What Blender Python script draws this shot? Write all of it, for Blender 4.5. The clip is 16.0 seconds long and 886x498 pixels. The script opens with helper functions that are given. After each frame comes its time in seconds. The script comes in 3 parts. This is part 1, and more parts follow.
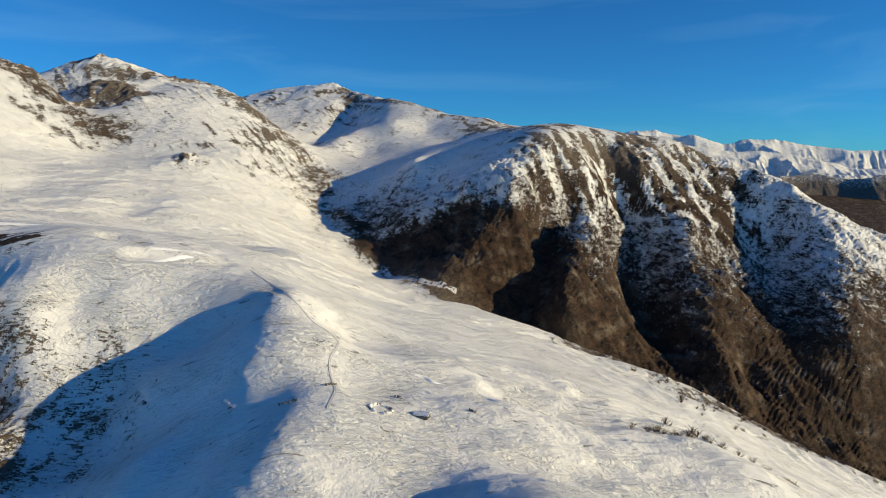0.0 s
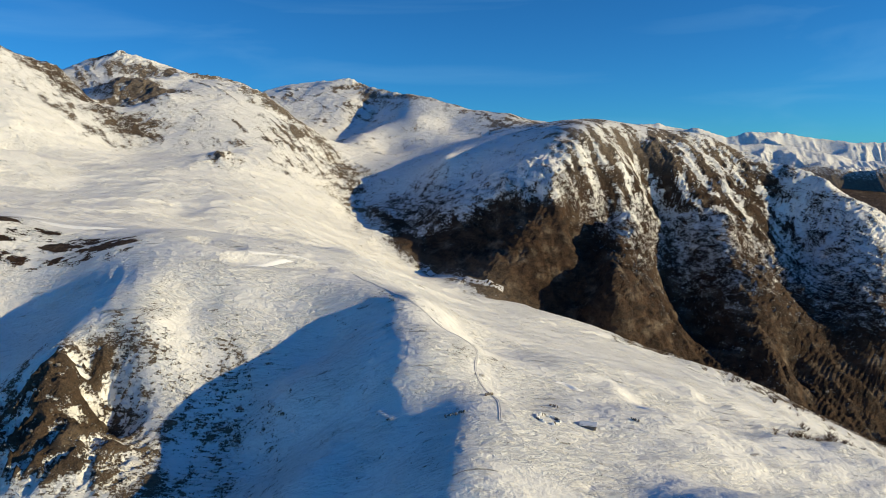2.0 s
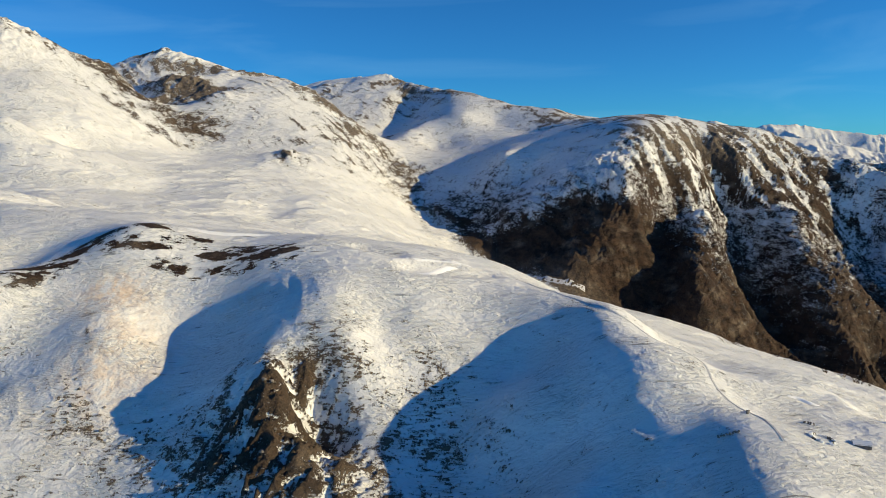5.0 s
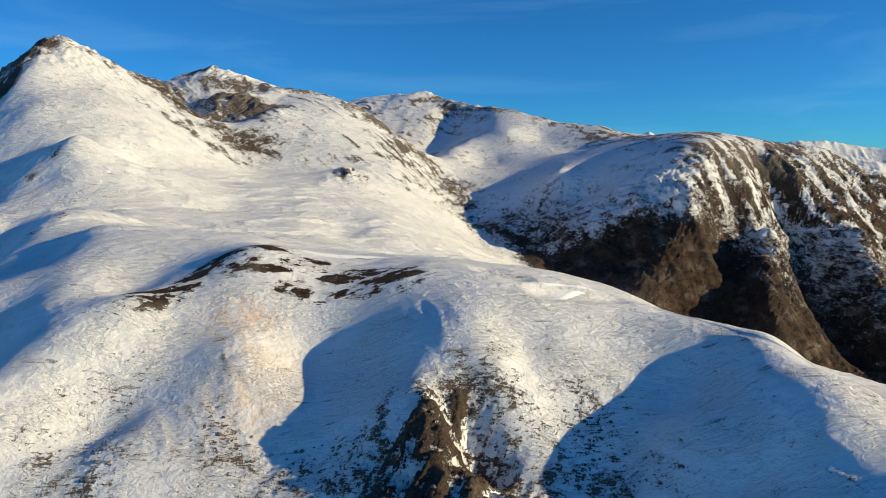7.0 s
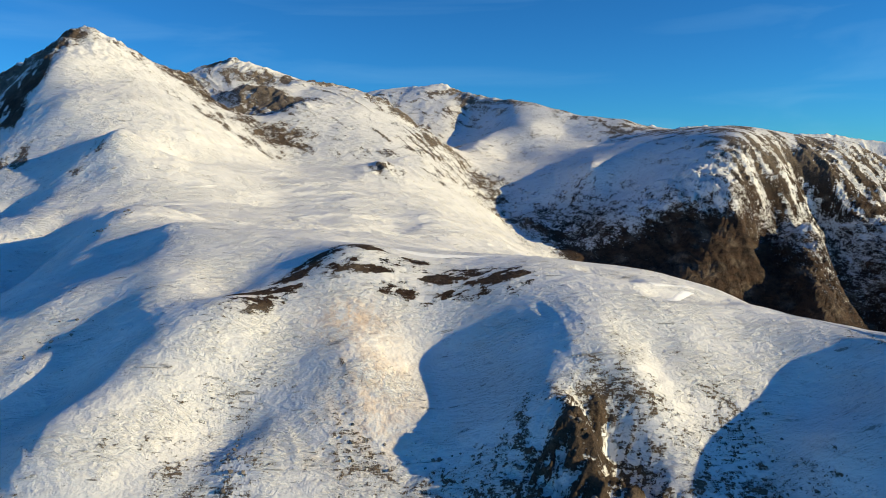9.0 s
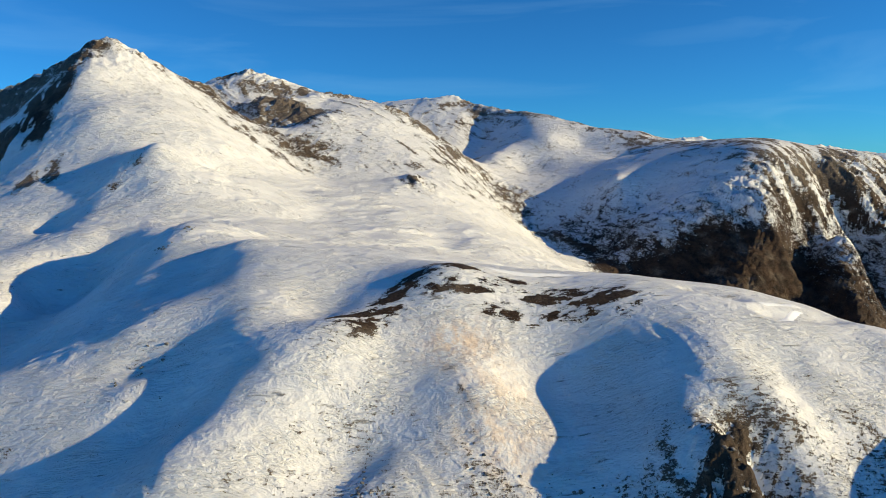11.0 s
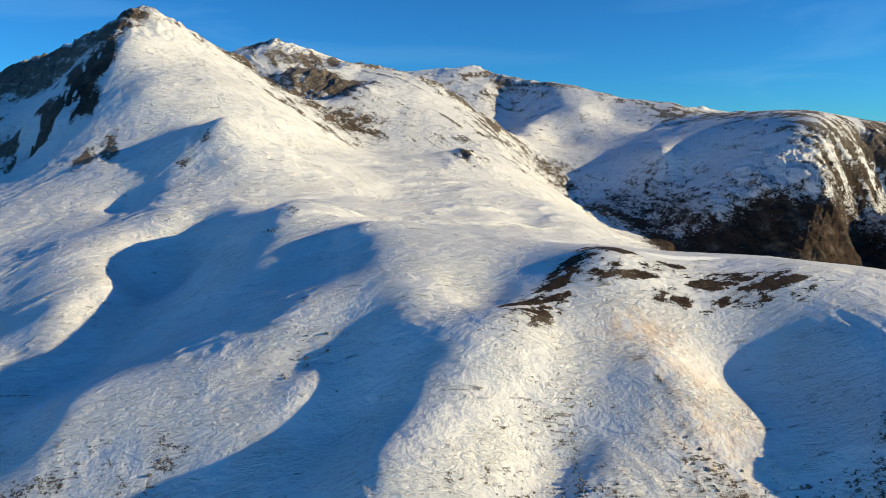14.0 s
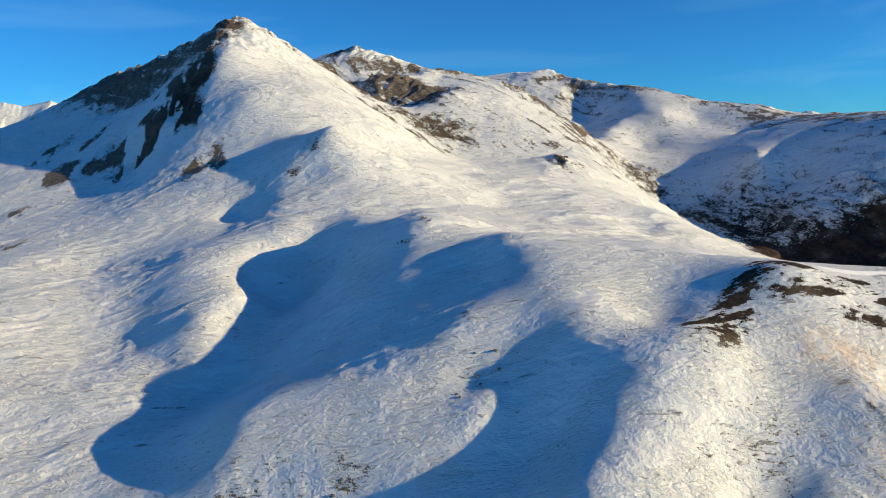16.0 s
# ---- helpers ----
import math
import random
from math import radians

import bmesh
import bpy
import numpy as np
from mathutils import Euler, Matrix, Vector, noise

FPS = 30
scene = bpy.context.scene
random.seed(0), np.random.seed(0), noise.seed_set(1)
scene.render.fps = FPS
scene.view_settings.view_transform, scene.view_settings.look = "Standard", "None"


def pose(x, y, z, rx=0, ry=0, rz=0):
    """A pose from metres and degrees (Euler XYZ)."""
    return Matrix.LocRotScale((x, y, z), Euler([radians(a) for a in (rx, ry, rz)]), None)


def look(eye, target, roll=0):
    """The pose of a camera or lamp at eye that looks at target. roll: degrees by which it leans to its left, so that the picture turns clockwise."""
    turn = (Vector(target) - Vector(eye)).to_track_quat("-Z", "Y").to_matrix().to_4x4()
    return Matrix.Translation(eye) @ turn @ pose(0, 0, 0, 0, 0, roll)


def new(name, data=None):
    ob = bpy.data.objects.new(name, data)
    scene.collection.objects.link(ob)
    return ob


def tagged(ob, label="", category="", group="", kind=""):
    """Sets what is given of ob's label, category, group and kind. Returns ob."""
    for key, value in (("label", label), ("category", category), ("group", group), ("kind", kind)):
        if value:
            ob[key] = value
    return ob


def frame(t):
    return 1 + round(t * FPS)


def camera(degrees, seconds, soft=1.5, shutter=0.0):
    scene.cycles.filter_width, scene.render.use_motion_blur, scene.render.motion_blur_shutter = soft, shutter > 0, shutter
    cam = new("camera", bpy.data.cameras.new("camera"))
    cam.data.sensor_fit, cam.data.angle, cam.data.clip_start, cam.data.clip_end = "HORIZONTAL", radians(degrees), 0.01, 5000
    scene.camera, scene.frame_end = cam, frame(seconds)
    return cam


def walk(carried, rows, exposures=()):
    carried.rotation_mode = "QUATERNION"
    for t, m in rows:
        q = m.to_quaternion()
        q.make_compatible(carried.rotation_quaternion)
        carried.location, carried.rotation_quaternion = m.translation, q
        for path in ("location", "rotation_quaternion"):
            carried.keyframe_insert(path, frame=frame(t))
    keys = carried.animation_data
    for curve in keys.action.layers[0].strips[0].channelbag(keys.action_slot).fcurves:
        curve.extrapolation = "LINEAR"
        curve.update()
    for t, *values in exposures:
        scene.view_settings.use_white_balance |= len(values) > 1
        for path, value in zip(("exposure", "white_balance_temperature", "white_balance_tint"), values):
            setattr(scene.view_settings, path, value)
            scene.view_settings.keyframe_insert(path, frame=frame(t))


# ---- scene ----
cam = camera(65.0, 16.0, soft=0.7)
# seconds, place of the eye in metres, degrees of yaw, pitch and roll
ROWS = [
    (0, 0.0, 0.0, 552.0, 0.12, -6.83, -0.24),
    (0.5, -16.6, 1.5, 553.1, -0.03, -6.94, -0.35),
    (1, -33.1, 3.3, 554.4, -0.13, -7.06, -0.45),
    (1.5, -49.6, 5.1, 555.6, -0.26, -7.19, -0.55),
    (2, -66.2, 7.5, 556.6, -0.46, -7.32, -0.60),
    (2.5, -82.6, 9.3, 557.7, -0.64, -7.41, -0.70),
    (3, -98.9, 11.1, 558.6, -0.80, -7.53, -0.78),
    (5.3, -173.4, 21.6, 564.7, -0.38, -7.85, -0.95),
    (5.5, -179.7, 22.5, 565.2, -0.49, -7.61, -0.95),
    (6, -195.6, 25.0, 566.3, 0.08, -6.47, -0.94),
    (6.5, -211.6, 27.4, 567.3, 0.55, -6.33, -0.92),
    (7, -227.6, 29.9, 568.4, 0.77, -6.57, -0.89),
    (7.5, -243.6, 32.4, 569.4, 0.65, -6.28, -0.86),
    (8, -259.6, 34.8, 570.4, 0.53, -6.49, -0.83),
    (8.5, -275.5, 37.4, 571.6, 0.39, -6.72, -0.84),
    (9, -291.3, 39.7, 572.4, 0.10, -7.22, -0.83),
    (9.2, -297.8, 40.6, 572.9, -0.04, -7.46, -0.77),
    (11.3, -362.9, 55.3, 577.2, -1.20, -5.75, -0.85),
    (11.5, -369.2, 56.4, 577.6, -1.32, -4.18, -0.83),
    (12, -384.8, 58.5, 579.1, -1.36, -6.96, -0.90),
    (12.5, -400.5, 61.3, 580.5, -1.71, -8.52, -0.88),
    (13, -415.9, 64.1, 581.8, -1.82, -8.79, -0.90),
    (13.5, -431.5, 67.2, 583.2, -1.91, -8.83, -0.93),
    (14, -447.0, 70.4, 584.3, -2.22, -8.88, -1.00),
    (14.5, -462.1, 73.2, 585.8, -1.51, -8.76, -1.12),
    (15, -477.3, 76.7, 586.7, -0.62, -8.89, -1.24),
    (15.5, -492.4, 79.9, 587.8, 0.12, -8.98, -1.37),
    (16, -507.5, 83.2, 589.1, 1.76, -8.49, -1.52),
]
walk(cam, [(t, pose(x, y, z, 90 + pitch, 0, yaw) @ pose(0, 0, 0, 0, 0, roll)) for t, x, y, z, yaw, pitch, roll in ROWS], [(0, 0.06), (4, 0.14), (9, 0.2), (12, 0.26), (16, 0.28)])

# ---- light ----
SUN = Vector((0.951, -0.185, 0.25)).normalized()
world = bpy.data.worlds.new("sky")
scene.world = world
world.use_nodes = True
wn = world.node_tree
sky = wn.nodes.new("ShaderNodeTexSky")
sky.sky_type, sky.sun_disc = "NISHITA", False
sky.sun_elevation, sky.sun_rotation = math.asin(SUN.z), math.atan2(SUN.x, SUN.y)
sky.altitude, sky.air_density, sky.dust_density, sky.ozone_density = 2300, 1.0, 0.0, 2.0
tint = wn.nodes.new("ShaderNodeMix")
tint.data_type, tint.blend_type = "RGBA", "MULTIPLY"
tint.inputs["Factor"].default_value, tint.inputs[7].default_value = 1.0, (0.2, 0.89, 1.55, 1)
wn.links.new(sky.outputs[0], tint.inputs[6])
# thin streaks of high cloud
at = wn.nodes.new("ShaderNodeTexCoord")
turned = wn.nodes.new("ShaderNodeMapping")
turned.inputs["Rotation"].default_value, turned.inputs["Scale"].default_value = (0.15, 0.3, 0.5), (1.2, 7.0, 16.0)
wisps = wn.nodes.new("ShaderNodeTexNoise")
wisps.inputs["Scale"].default_value, wisps.inputs["Detail"].default_value, wisps.inputs["Distortion"].default_value = 1.3, 6.0, 0.8
faint = wn.nodes.new("ShaderNodeMapRange")
faint.inputs["From Min"].default_value, faint.inputs["From Max"].default_value, faint.inputs["To Max"].default_value = 0.5, 0.8, 0.12
veil = wn.nodes.new("ShaderNodeMix")
veil.data_type, veil.inputs[7].default_value = "RGBA", (5.0, 9.0, 12.0, 1)
wn.links.new(at.outputs["Generated"], turned.inputs["Vector"])
wn.links.new(turned.outputs[0], wisps.inputs["Vector"])
wn.links.new(wisps.outputs["Fac"], faint.inputs["Value"])
wn.links.new(faint.outputs[0], veil.inputs["Factor"])
wn.links.new(tint.outputs[2], veil.inputs[6])
wn.links.new(veil.outputs[2], wn.nodes["Background"].inputs[0])
wn.nodes["Background"].inputs[1].default_value = 0.073
sun = new("sun", bpy.data.lights.new("sun", "SUN"))
sun.data.energy, sun.data.angle, sun.data.color = 5.0, radians(0.5), (1.0, 0.82, 0.46)
sun.matrix_world = look((900, -300, 1500), Vector((900, -300, 1500)) - SUN)

# ---- landforms: crest, slope and valley lines, metres ----
LANDFORMS = {
    "third_peak": [(-460, 2016, 767), (-287, 1878, 759), (-197, 1781, 730), (-116, 1658, 700)],
    "rolling_hills": [(-16, 1571, 662), (90, 1516, 652), (142, 1499, 630), (215, 1350, 623)],
    "dark_crest": [(160, 1084, 586), (191, 1105, 589), (253, 1189, 604), (346, 1236, 601), (407, 1242, 597), (456, 1249, 575), (507, 1241, 553), (535, 1192, 535), (571, 1151, 511), (612, 1146, 489), (675, 1162, 459), (760, 1130, 420), (900, 1080, 370)],
    "dark_rib_a": [(160, 1084, 586), (153, 1041, 537), (122, 989, 522), (104, 969, 511)],
    "dark_rib_b": [(209, 978, 488), (187, 975, 483), (179, 927, 455), (156, 870, 422), (149, 828, 384)],
    "dark_gully_a": [(184, 1039, 478), (121, 962, 429), (134, 928, 416), (109, 879, 368)],
    "dark_gully_b": [(291, 1121, 471), (284, 1095, 461), (287, 1048, 417), (280, 1036, 409), (262, 966, 349), (286, 910, 313)],
    "dark_rib_c": [(372, 1041, 473), (370, 997, 439), (344, 974, 425), (328, 916, 372)],
    "dark_rib_e": [(370, 997, 439), (374, 961, 405), (390, 954, 409), (378, 895, 349), (388, 874, 289)],
    "dark_gully_c": [(509, 1131, 433), (510, 1106, 399), (491, 1025, 368), (461, 967, 338)],
    "dark_rib_d": [(597, 1093, 477), (588, 1040, 431), (559, 964, 380), (531, 889, 339)],
    "spur_face": [(-125, 289, 442), (-131, 310, 457), (-117, 288, 445), (-125, 338, 461), (-100, 311, 469), (-181, 338, 462), (-173, 342, 465), (-178, 349, 474), (-105, 355, 480), (-84, 267, 456), (-79, 294, 473), (-183, 382, 496), (-152, 324, 449), (-99, 251, 443), (-54, 321, 475), (-48, 339, 464), (-46, 380, 467), (-58, 221, 456), (-45, 272, 466), (-38, 279, 458), (-70, 278, 463), (-115, 253, 443), (-139, 288, 430), (-158, 312, 436), (-113, 368, 486), (-140, 371, 482), (-78, 354, 489)],
    "plateau": [(-343, 436, 525), (-255, 416, 509), (-341, 453, 524), (-116, 501, 484), (-48, 446, 455), (-150, 587, 474), (-49, 613, 428), (-98, 529, 463), (-110, 482, 483), (-380, 441, 515), (-299, 446, 515), (-140, 371, 482), (-128, 642, 458)],
    "front_face": [(-397, 391, 503), (-215, 295, 442), (-213, 329, 471), (-208, 351, 484), (-193, 359, 479), (-232, 314, 472), (-216, 366, 495), (-246, 305, 452), (-241, 387, 498), (-291, 398, 489), (-303, 379, 472), (-336, 369, 483), (-337, 391, 490), (-380, 323, 451), (-313, 326, 449), (-333, 325, 451), (-276, 359, 468), (-335, 353, 473), (-342, 350, 467), (-381, 388, 490), (-391, 337, 447), (-222, 318, 418)],
    "front_hill": [(-427, 351, 475), (-484, 370, 460), (-445, 329, 464), (-464, 323, 460), (-434, 369, 487), (-427, 369, 489), (-506, 351, 447), (-414, 376, 494), (-451, 385, 489), (-541, 361, 448), (-505, 398, 474), (-524, 370, 458), (-444, 424, 508), (-543, 392, 470), (-512, 421, 493), (-552, 396, 470), (-531, 411, 481), (-586, 387, 458), (-502, 388, 478), (-415, 421, 500), (-620, 401, 460), (-559, 357, 440), (-596, 370, 441), (-643, 389, 440), (-473, 406, 490)],
    "hill_top": [(-468, 463, 517), (-436, 601, 518), (-485, 520, 531), (-538, 609, 540), (-594, 651, 532), (-579, 517, 494), (-639, 641, 508), (-503, 469, 507), (-573, 455, 482), (-499, 512, 518), (-543, 537, 518), (-543, 578, 536), (-609, 468, 465), (-450, 616, 516), (-572, 675, 530), (-489, 575, 526)],
    "upper_plateau": [(-468, 775, 527), (-295, 745, 497), (-389, 817, 533), (-510, 896, 558), (-363, 693, 510), (-602, 920, 609), (-287, 696, 487), (-609, 754, 569), (-341, 723, 500), (-247, 683, 475), (-339, 756, 502), (-308, 803, 514), (148, 829, 385), (-590, 862, 561), (-551, 831, 573), (348, 834, 312), (-154, 699, 466), (-28, 825, 392), (-59, 916, 410), (-132, 759, 443), (-73, 921, 405), (-238, 675, 470), (-342, 521, 513), (-369, 534, 520), (-427, 977, 556), (-164, 902, 443)],
    "ridge_foot": [(-380, 1041, 573), (-377, 1028, 567), (-439, 1185, 635), (-529, 1222, 674), (-337, 1313, 629), (-225, 1065, 497), (-386, 1055, 567), (-323, 1114, 576), (-522, 1012, 569), (-509, 1042, 571), (-218, 1229, 546), (-603, 1309, 693), (-308, 1279, 620), (-591, 1120, 636), (-561, 1106, 615), (-483, 1226, 664), (-430, 1153, 616), (-385, 1083, 576)],
    "right_slope": [(22, 376, 445), (-18, 336, 460), (157, 411, 389), (130, 662, 372), (88, 385, 424), (31, 656, 406), (176, 473, 384), (214, 487, 362), (-8, 527, 434), (213, 473, 363), (95, 647, 388), (195, 472, 375), (163, 691, 358), (282, 536, 328), (187, 566, 364)],
    "foreground": [(-19, 244, 454), (-3, 238, 449), (-25, 261, 459), (25, 263, 449), (45, 263, 442), (67, 248, 435), (105, 263, 428), (112, 280, 431), (139, 277, 419), (20, 303, 453), (35, 191, 456), (-16, 212, 444), (304, 396, 317)],
    "left_lobes": [(-642, 673, 529), (-662, 561, 488), (-673, 589, 493), (-650, 658, 527), (-676, 528, 481), (-675, 491, 461), (-690, 617, 508), (-646, 580, 471), (-719, 595, 500), (-665, 532, 475), (-652, 470, 449), (-694, 492, 455), (-662, 511, 465), (-736, 529, 461), (-695, 418, 438), (-816, 660, 495), (-719, 471, 452), (-772, 562, 472), (-871, 766, 525), (-1069, 931, 553), (-890, 640, 500), (-850, 520, 472), (-800, 420, 440)],
    "left_mountain": [(-652, 755, 561), (-737, 845, 589), (-757, 917, 651), (-754, 1023, 693), (-727, 728, 520), (-812, 973, 674), (-818, 1022, 717), (-785, 838, 574), (-855, 1047, 719), (-838, 954, 649), (-868, 1042, 707), (-685, 719, 538), (-677, 809, 600), (-734, 722, 524), (-704, 773, 561), (-648, 921, 630), (-941, 1108, 682), (-687, 950, 659), (-717, 1246, 724), (-784, 828, 574), (-884, 943, 623), (-864, 957, 634), (-1004, 1143, 666), (-901, 934, 578), (-886, 863, 556), (-629, 1031, 640), (-957, 985, 598), (-700, 687, 524), (-1039, 1159, 655)],
    "valley_side": [(9, 885, 433), (50, 918, 459), (18, 975, 474), (28, 999, 512), (66, 978, 509), (-173, 1039, 461), (-105, 1046, 460), (-123, 1171, 500), (-51, 1183, 563), (-12, 982, 473), (-160, 1090, 482), (-178, 1246, 537), (23, 841, 383), (-7, 938, 439), (79, 1119, 574), (-20, 1146, 520), (13, 1387, 600), (-78, 1188, 537), (-134, 1190, 515), (-59, 1021, 481), (19, 1410, 594), (-4, 999, 493)],
    "far_hills": [(-170, 1427, 574), (-135, 1437, 584), (-37, 1508, 626), (-107, 1507, 644), (-616, 1330, 711), (-228, 1352, 579), (-338, 1748, 709), (-190, 1505, 626), (-253, 1808, 735), (-276, 1851, 763), (-278, 1637, 645), (-363, 1753, 703), (-170, 1716, 700), (-337, 1897, 764), (-292, 1854, 769), (-250, 1859, 752), (-205, 1773, 727), (39, 1564, 663), (92, 1537, 655), (158, 1525, 637), (149, 1512, 634), (258, 1540, 634), (358, 1598, 620), (-126, 1675, 705), (-221, 1463, 610)],
    "dark_face": [(105, 943, 474), (175, 897, 424), (274, 977, 356), (204, 1074, 543), (247, 1089, 520), (315, 1138, 541), (374, 1149, 527), (436, 1137, 489), (396, 1025, 394), (505, 1184, 505), (540, 1136, 452), (480, 1020, 372)],
    "third_shoulder": [(-133, 1708, 714), (-74, 1670, 701), (-19, 1619, 680), (-3, 1549, 654)],
    "apron": [(-828, 240, 360), (-600, 250, 378), (-440, 262, 398), (-322, 250, 396), (-190, 222, 404), (-120, 190, 410), (-828, 0, 276), (-368, 0, 294), (92, 20, 350), (460, 120, 290)],
    "rim": [(-2300, -920, 230), (0, -1380, 230), (2300, -920, 184), (2576, 920, 230), (2392, 2760, 322), (1104, 2392, 368), (0, 3220, 552), (-1380, 2944, 598), (-2392, 2300, 552), (-2484, 644, 414), (-1472, 1380, 598), (-1380, 552, 386), (1380, 1656, 276)],
    "left_peak": [(-838, 1120, 780), (-822, 1128, 779), (-775, 1220, 738), (-750, 1225, 732), (-677, 1182, 686), (-600, 1145, 642), (-534, 1112, 605)],
    "peak_left_ridge": [(-838, 1120, 780), (-905, 1160, 757), (-983, 1201, 735), (-1119, 1341, 722), (-1230, 1400, 670), (-1340, 1450, 610), (-1490, 1500, 545)],
    "second_peak": [(-790, 1500, 764), (-712, 1470, 784), (-653, 1445, 760), (-593, 1430, 735), (-524, 1442, 726), (-470, 1489, 716)],
    "rocky_nose": [(-660, 1330, 712), (-616, 1330, 711), (-603, 1309, 693), (-560, 1262, 665)],
    "middle_ridge": [(-470, 1489, 716), (-397, 1357, 686), (-365, 1335, 660), (-333, 1354, 640), (-284, 1319, 597), (-237, 1264, 545), (-218, 1229, 530), (-200, 1130, 485), (-173, 1039, 461), (-164, 901, 443)],
    "left_spur": [(-639, 798, 610), (-648, 812, 608), (-677, 877, 612), (-687, 950, 659)],
    "summit_rib": [(-838, 1120, 780), (-858, 1059, 729), (-864, 957, 634), (-888, 946, 620), (-1000, 1010, 604)],
    "slope_edge": [(23, 841, 383), (95, 745, 372), (163, 691, 358), (235, 610, 345), (282, 536, 328), (400, 490, 285)],
    "valley_floor": [(60, 815, 352), (130, 800, 318), (230, 780, 272), (350, 770, 232), (500, 800, 200), (736, 860, 170), (1196, 900, 130)],
    "dark_back": [(300, 1480, 560), (420, 1440, 545), (560, 1400, 480), (700, 1330, 410), (900, 1250, 340)],
    "hidden_valley": [(-330, 1480, 608), (-280, 1450, 585), (-400, 1600, 640), (-450, 1650, 660), (-740, 1340, 690), (-690, 1300, 668), (-640, 1255, 645), (-640, 1385, 700), (-850, 1240, 715), (-930, 1300, 680)],
    "third_spur": [(-280, 1860, 762), (-279, 1740, 702), (-278, 1637, 645)],
    "third_gully": [(-222, 1750, 690), (-232, 1660, 645), (-240, 1570, 608)],
    "third_back": [(-300, 2100, 640), (-500, 2200, 650), (-100, 1900, 600), (60, 1750, 560), (250, 1650, 560), (-750, 1700, 650)],
}
# end of landforms

# crests of the far mountains
RANGES = {
    "far_range": [(214, 4150, 729), (713, 4150, 739), (846, 4150, 762), (928, 4150, 785), (1045, 4150, 751), (1228, 4150, 770), (1345, 4150, 740), (1462, 4105, 728), (1628, 4105, 688), (1782, 4105, 713), (1938, 4105, 703), (2057, 4105, 670), (2173, 4105, 659), (2332, 4060, 626), (2470, 4060, 638), (2757, 4016, 623), (3275, 4016, 598)],
    "middle_range": [(1096, 3748, 642), (1368, 3748, 653), (1549, 3748, 622), (1684, 3748, 633), (1852, 3748, 609), (1980, 3703, 569), (2132, 3703, 536), (2308, 3659, 524), (2694, 3659, 551)],
    "wooded_hill": [(1669, 3480, 499), (1836, 3480, 510), (1981, 3436, 481), (2064, 3391, 493), (2226, 3391, 526), (2638, 3391, 496)],
    "left_range": [(-3925, 3837, 879), (-3453, 3837, 881), (-2985, 3837, 889), (-2863, 3837, 874), (-2707, 3837, 894), (-2527, 3837, 841), (-2070, 3837, 798)],
}
# end of ranges


def rng_table(seed):
    return np.random.default_rng(seed).random((256, 256)).astype(np.float32)


TABLES = [rng_table(k) for k in range(8)]


def value_noise(x, y, k=0):
    """Smooth noise from 0 to 1 with cells one unit wide."""
    xi, yi = np.floor(x), np.floor(y)
    u, v = x - xi, y - yi
    u, v = u * u * u * (u * (u * 6 - 15) + 10), v * v * v * (v * (v * 6 - 15) + 10)
    xi, yi = xi.astype(np.int64) & 255, yi.astype(np.int64) & 255
    xj, yj, tab = (xi + 1) & 255, (yi + 1) & 255, TABLES[k % 8]
    return (tab[xi, yi] * (1 - u) + tab[xj, yi] * u) * (1 - v) + (tab[xi, yj] * (1 - u) + tab[xj, yj] * u) * v


def fractal(x, y, octaves=4, gain=0.5, k=0, ridged=False):
    total, amp, size = 0, 1.0, 0
    for o in range(octaves):
        n = value_noise(x * 2 ** o + 17.3 * o, y * 2 ** o - 9.1 * o, k + o) * 2 - 1
        total = total + amp * (0.7 - 2 * np.abs(n) if ridged else n)
        size += amp
        amp *= gain
    return total / size


def smooth(a, b, x):
    u = np.clip((x - a) / (b - a), 0, 1)
    return u * u * (3 - 2 * u)


def resampled(line, step):
    out = [line[0]]
    for p, q in zip(line, line[1:]):
        n = max(1, int(math.dist(p[:2], q[:2]) // step))
        out += [tuple(np.array(p) + (np.array(q) - np.array(p)) * i / n) for i in range(1, n + 1)]
    return out


LINES = {"third_spur", "third_gully", "left_peak", "peak_left_ridge", "second_peak", "rocky_nose", "middle_ridge", "left_spur", "summit_rib", "slope_edge", "valley_floor", "third_peak", "third_shoulder", "rolling_hills", "dark_crest", "dark_rib_a", "dark_rib_b", "dark_rib_c", "dark_rib_e", "dark_rib_d", "dark_gully_a", "dark_gully_b", "dark_gully_c"}
nodes = []
for landform, line in LANDFORMS.items():
    nodes += resampled(line, 40) if landform in LINES else line
nodes = np.array(sorted(set(nodes)), float)
SOFT = np.interp(nodes[:, 1], [550, 900], [15, 9])  # how rounded the land is about each node


def fit_heights():
    n = len(nodes)
    d2 = ((nodes[:, None, :2] - nodes[None, :, :2]) ** 2).sum(-1)
    a = np.zeros((n + 3, n + 3))
    a[:n, :n] = np.sqrt(d2 + SOFT[None, :] ** 2) - np.eye(n) * 1.5
    a[:n, n], a[:n, n + 1:], a[n, :n], a[n + 1:, :n] = 1, nodes[:, :2] / 1000, 1, nodes[:, :2].T / 1000
    return np.linalg.solve(a, np.r_[nodes[:, 2], 0, 0, 0])


WEIGHTS = fit_heights()


def base_height(x, y):
    out = WEIGHTS[-3] + WEIGHTS[-2] * x / 1000 + WEIGHTS[-1] * y / 1000
    for (a, b, _), c, k in zip(nodes, SOFT, WEIGHTS):
        out = out + k * np.sqrt((x - a) ** 2 + (y - b) ** 2 + c * c)
    return out


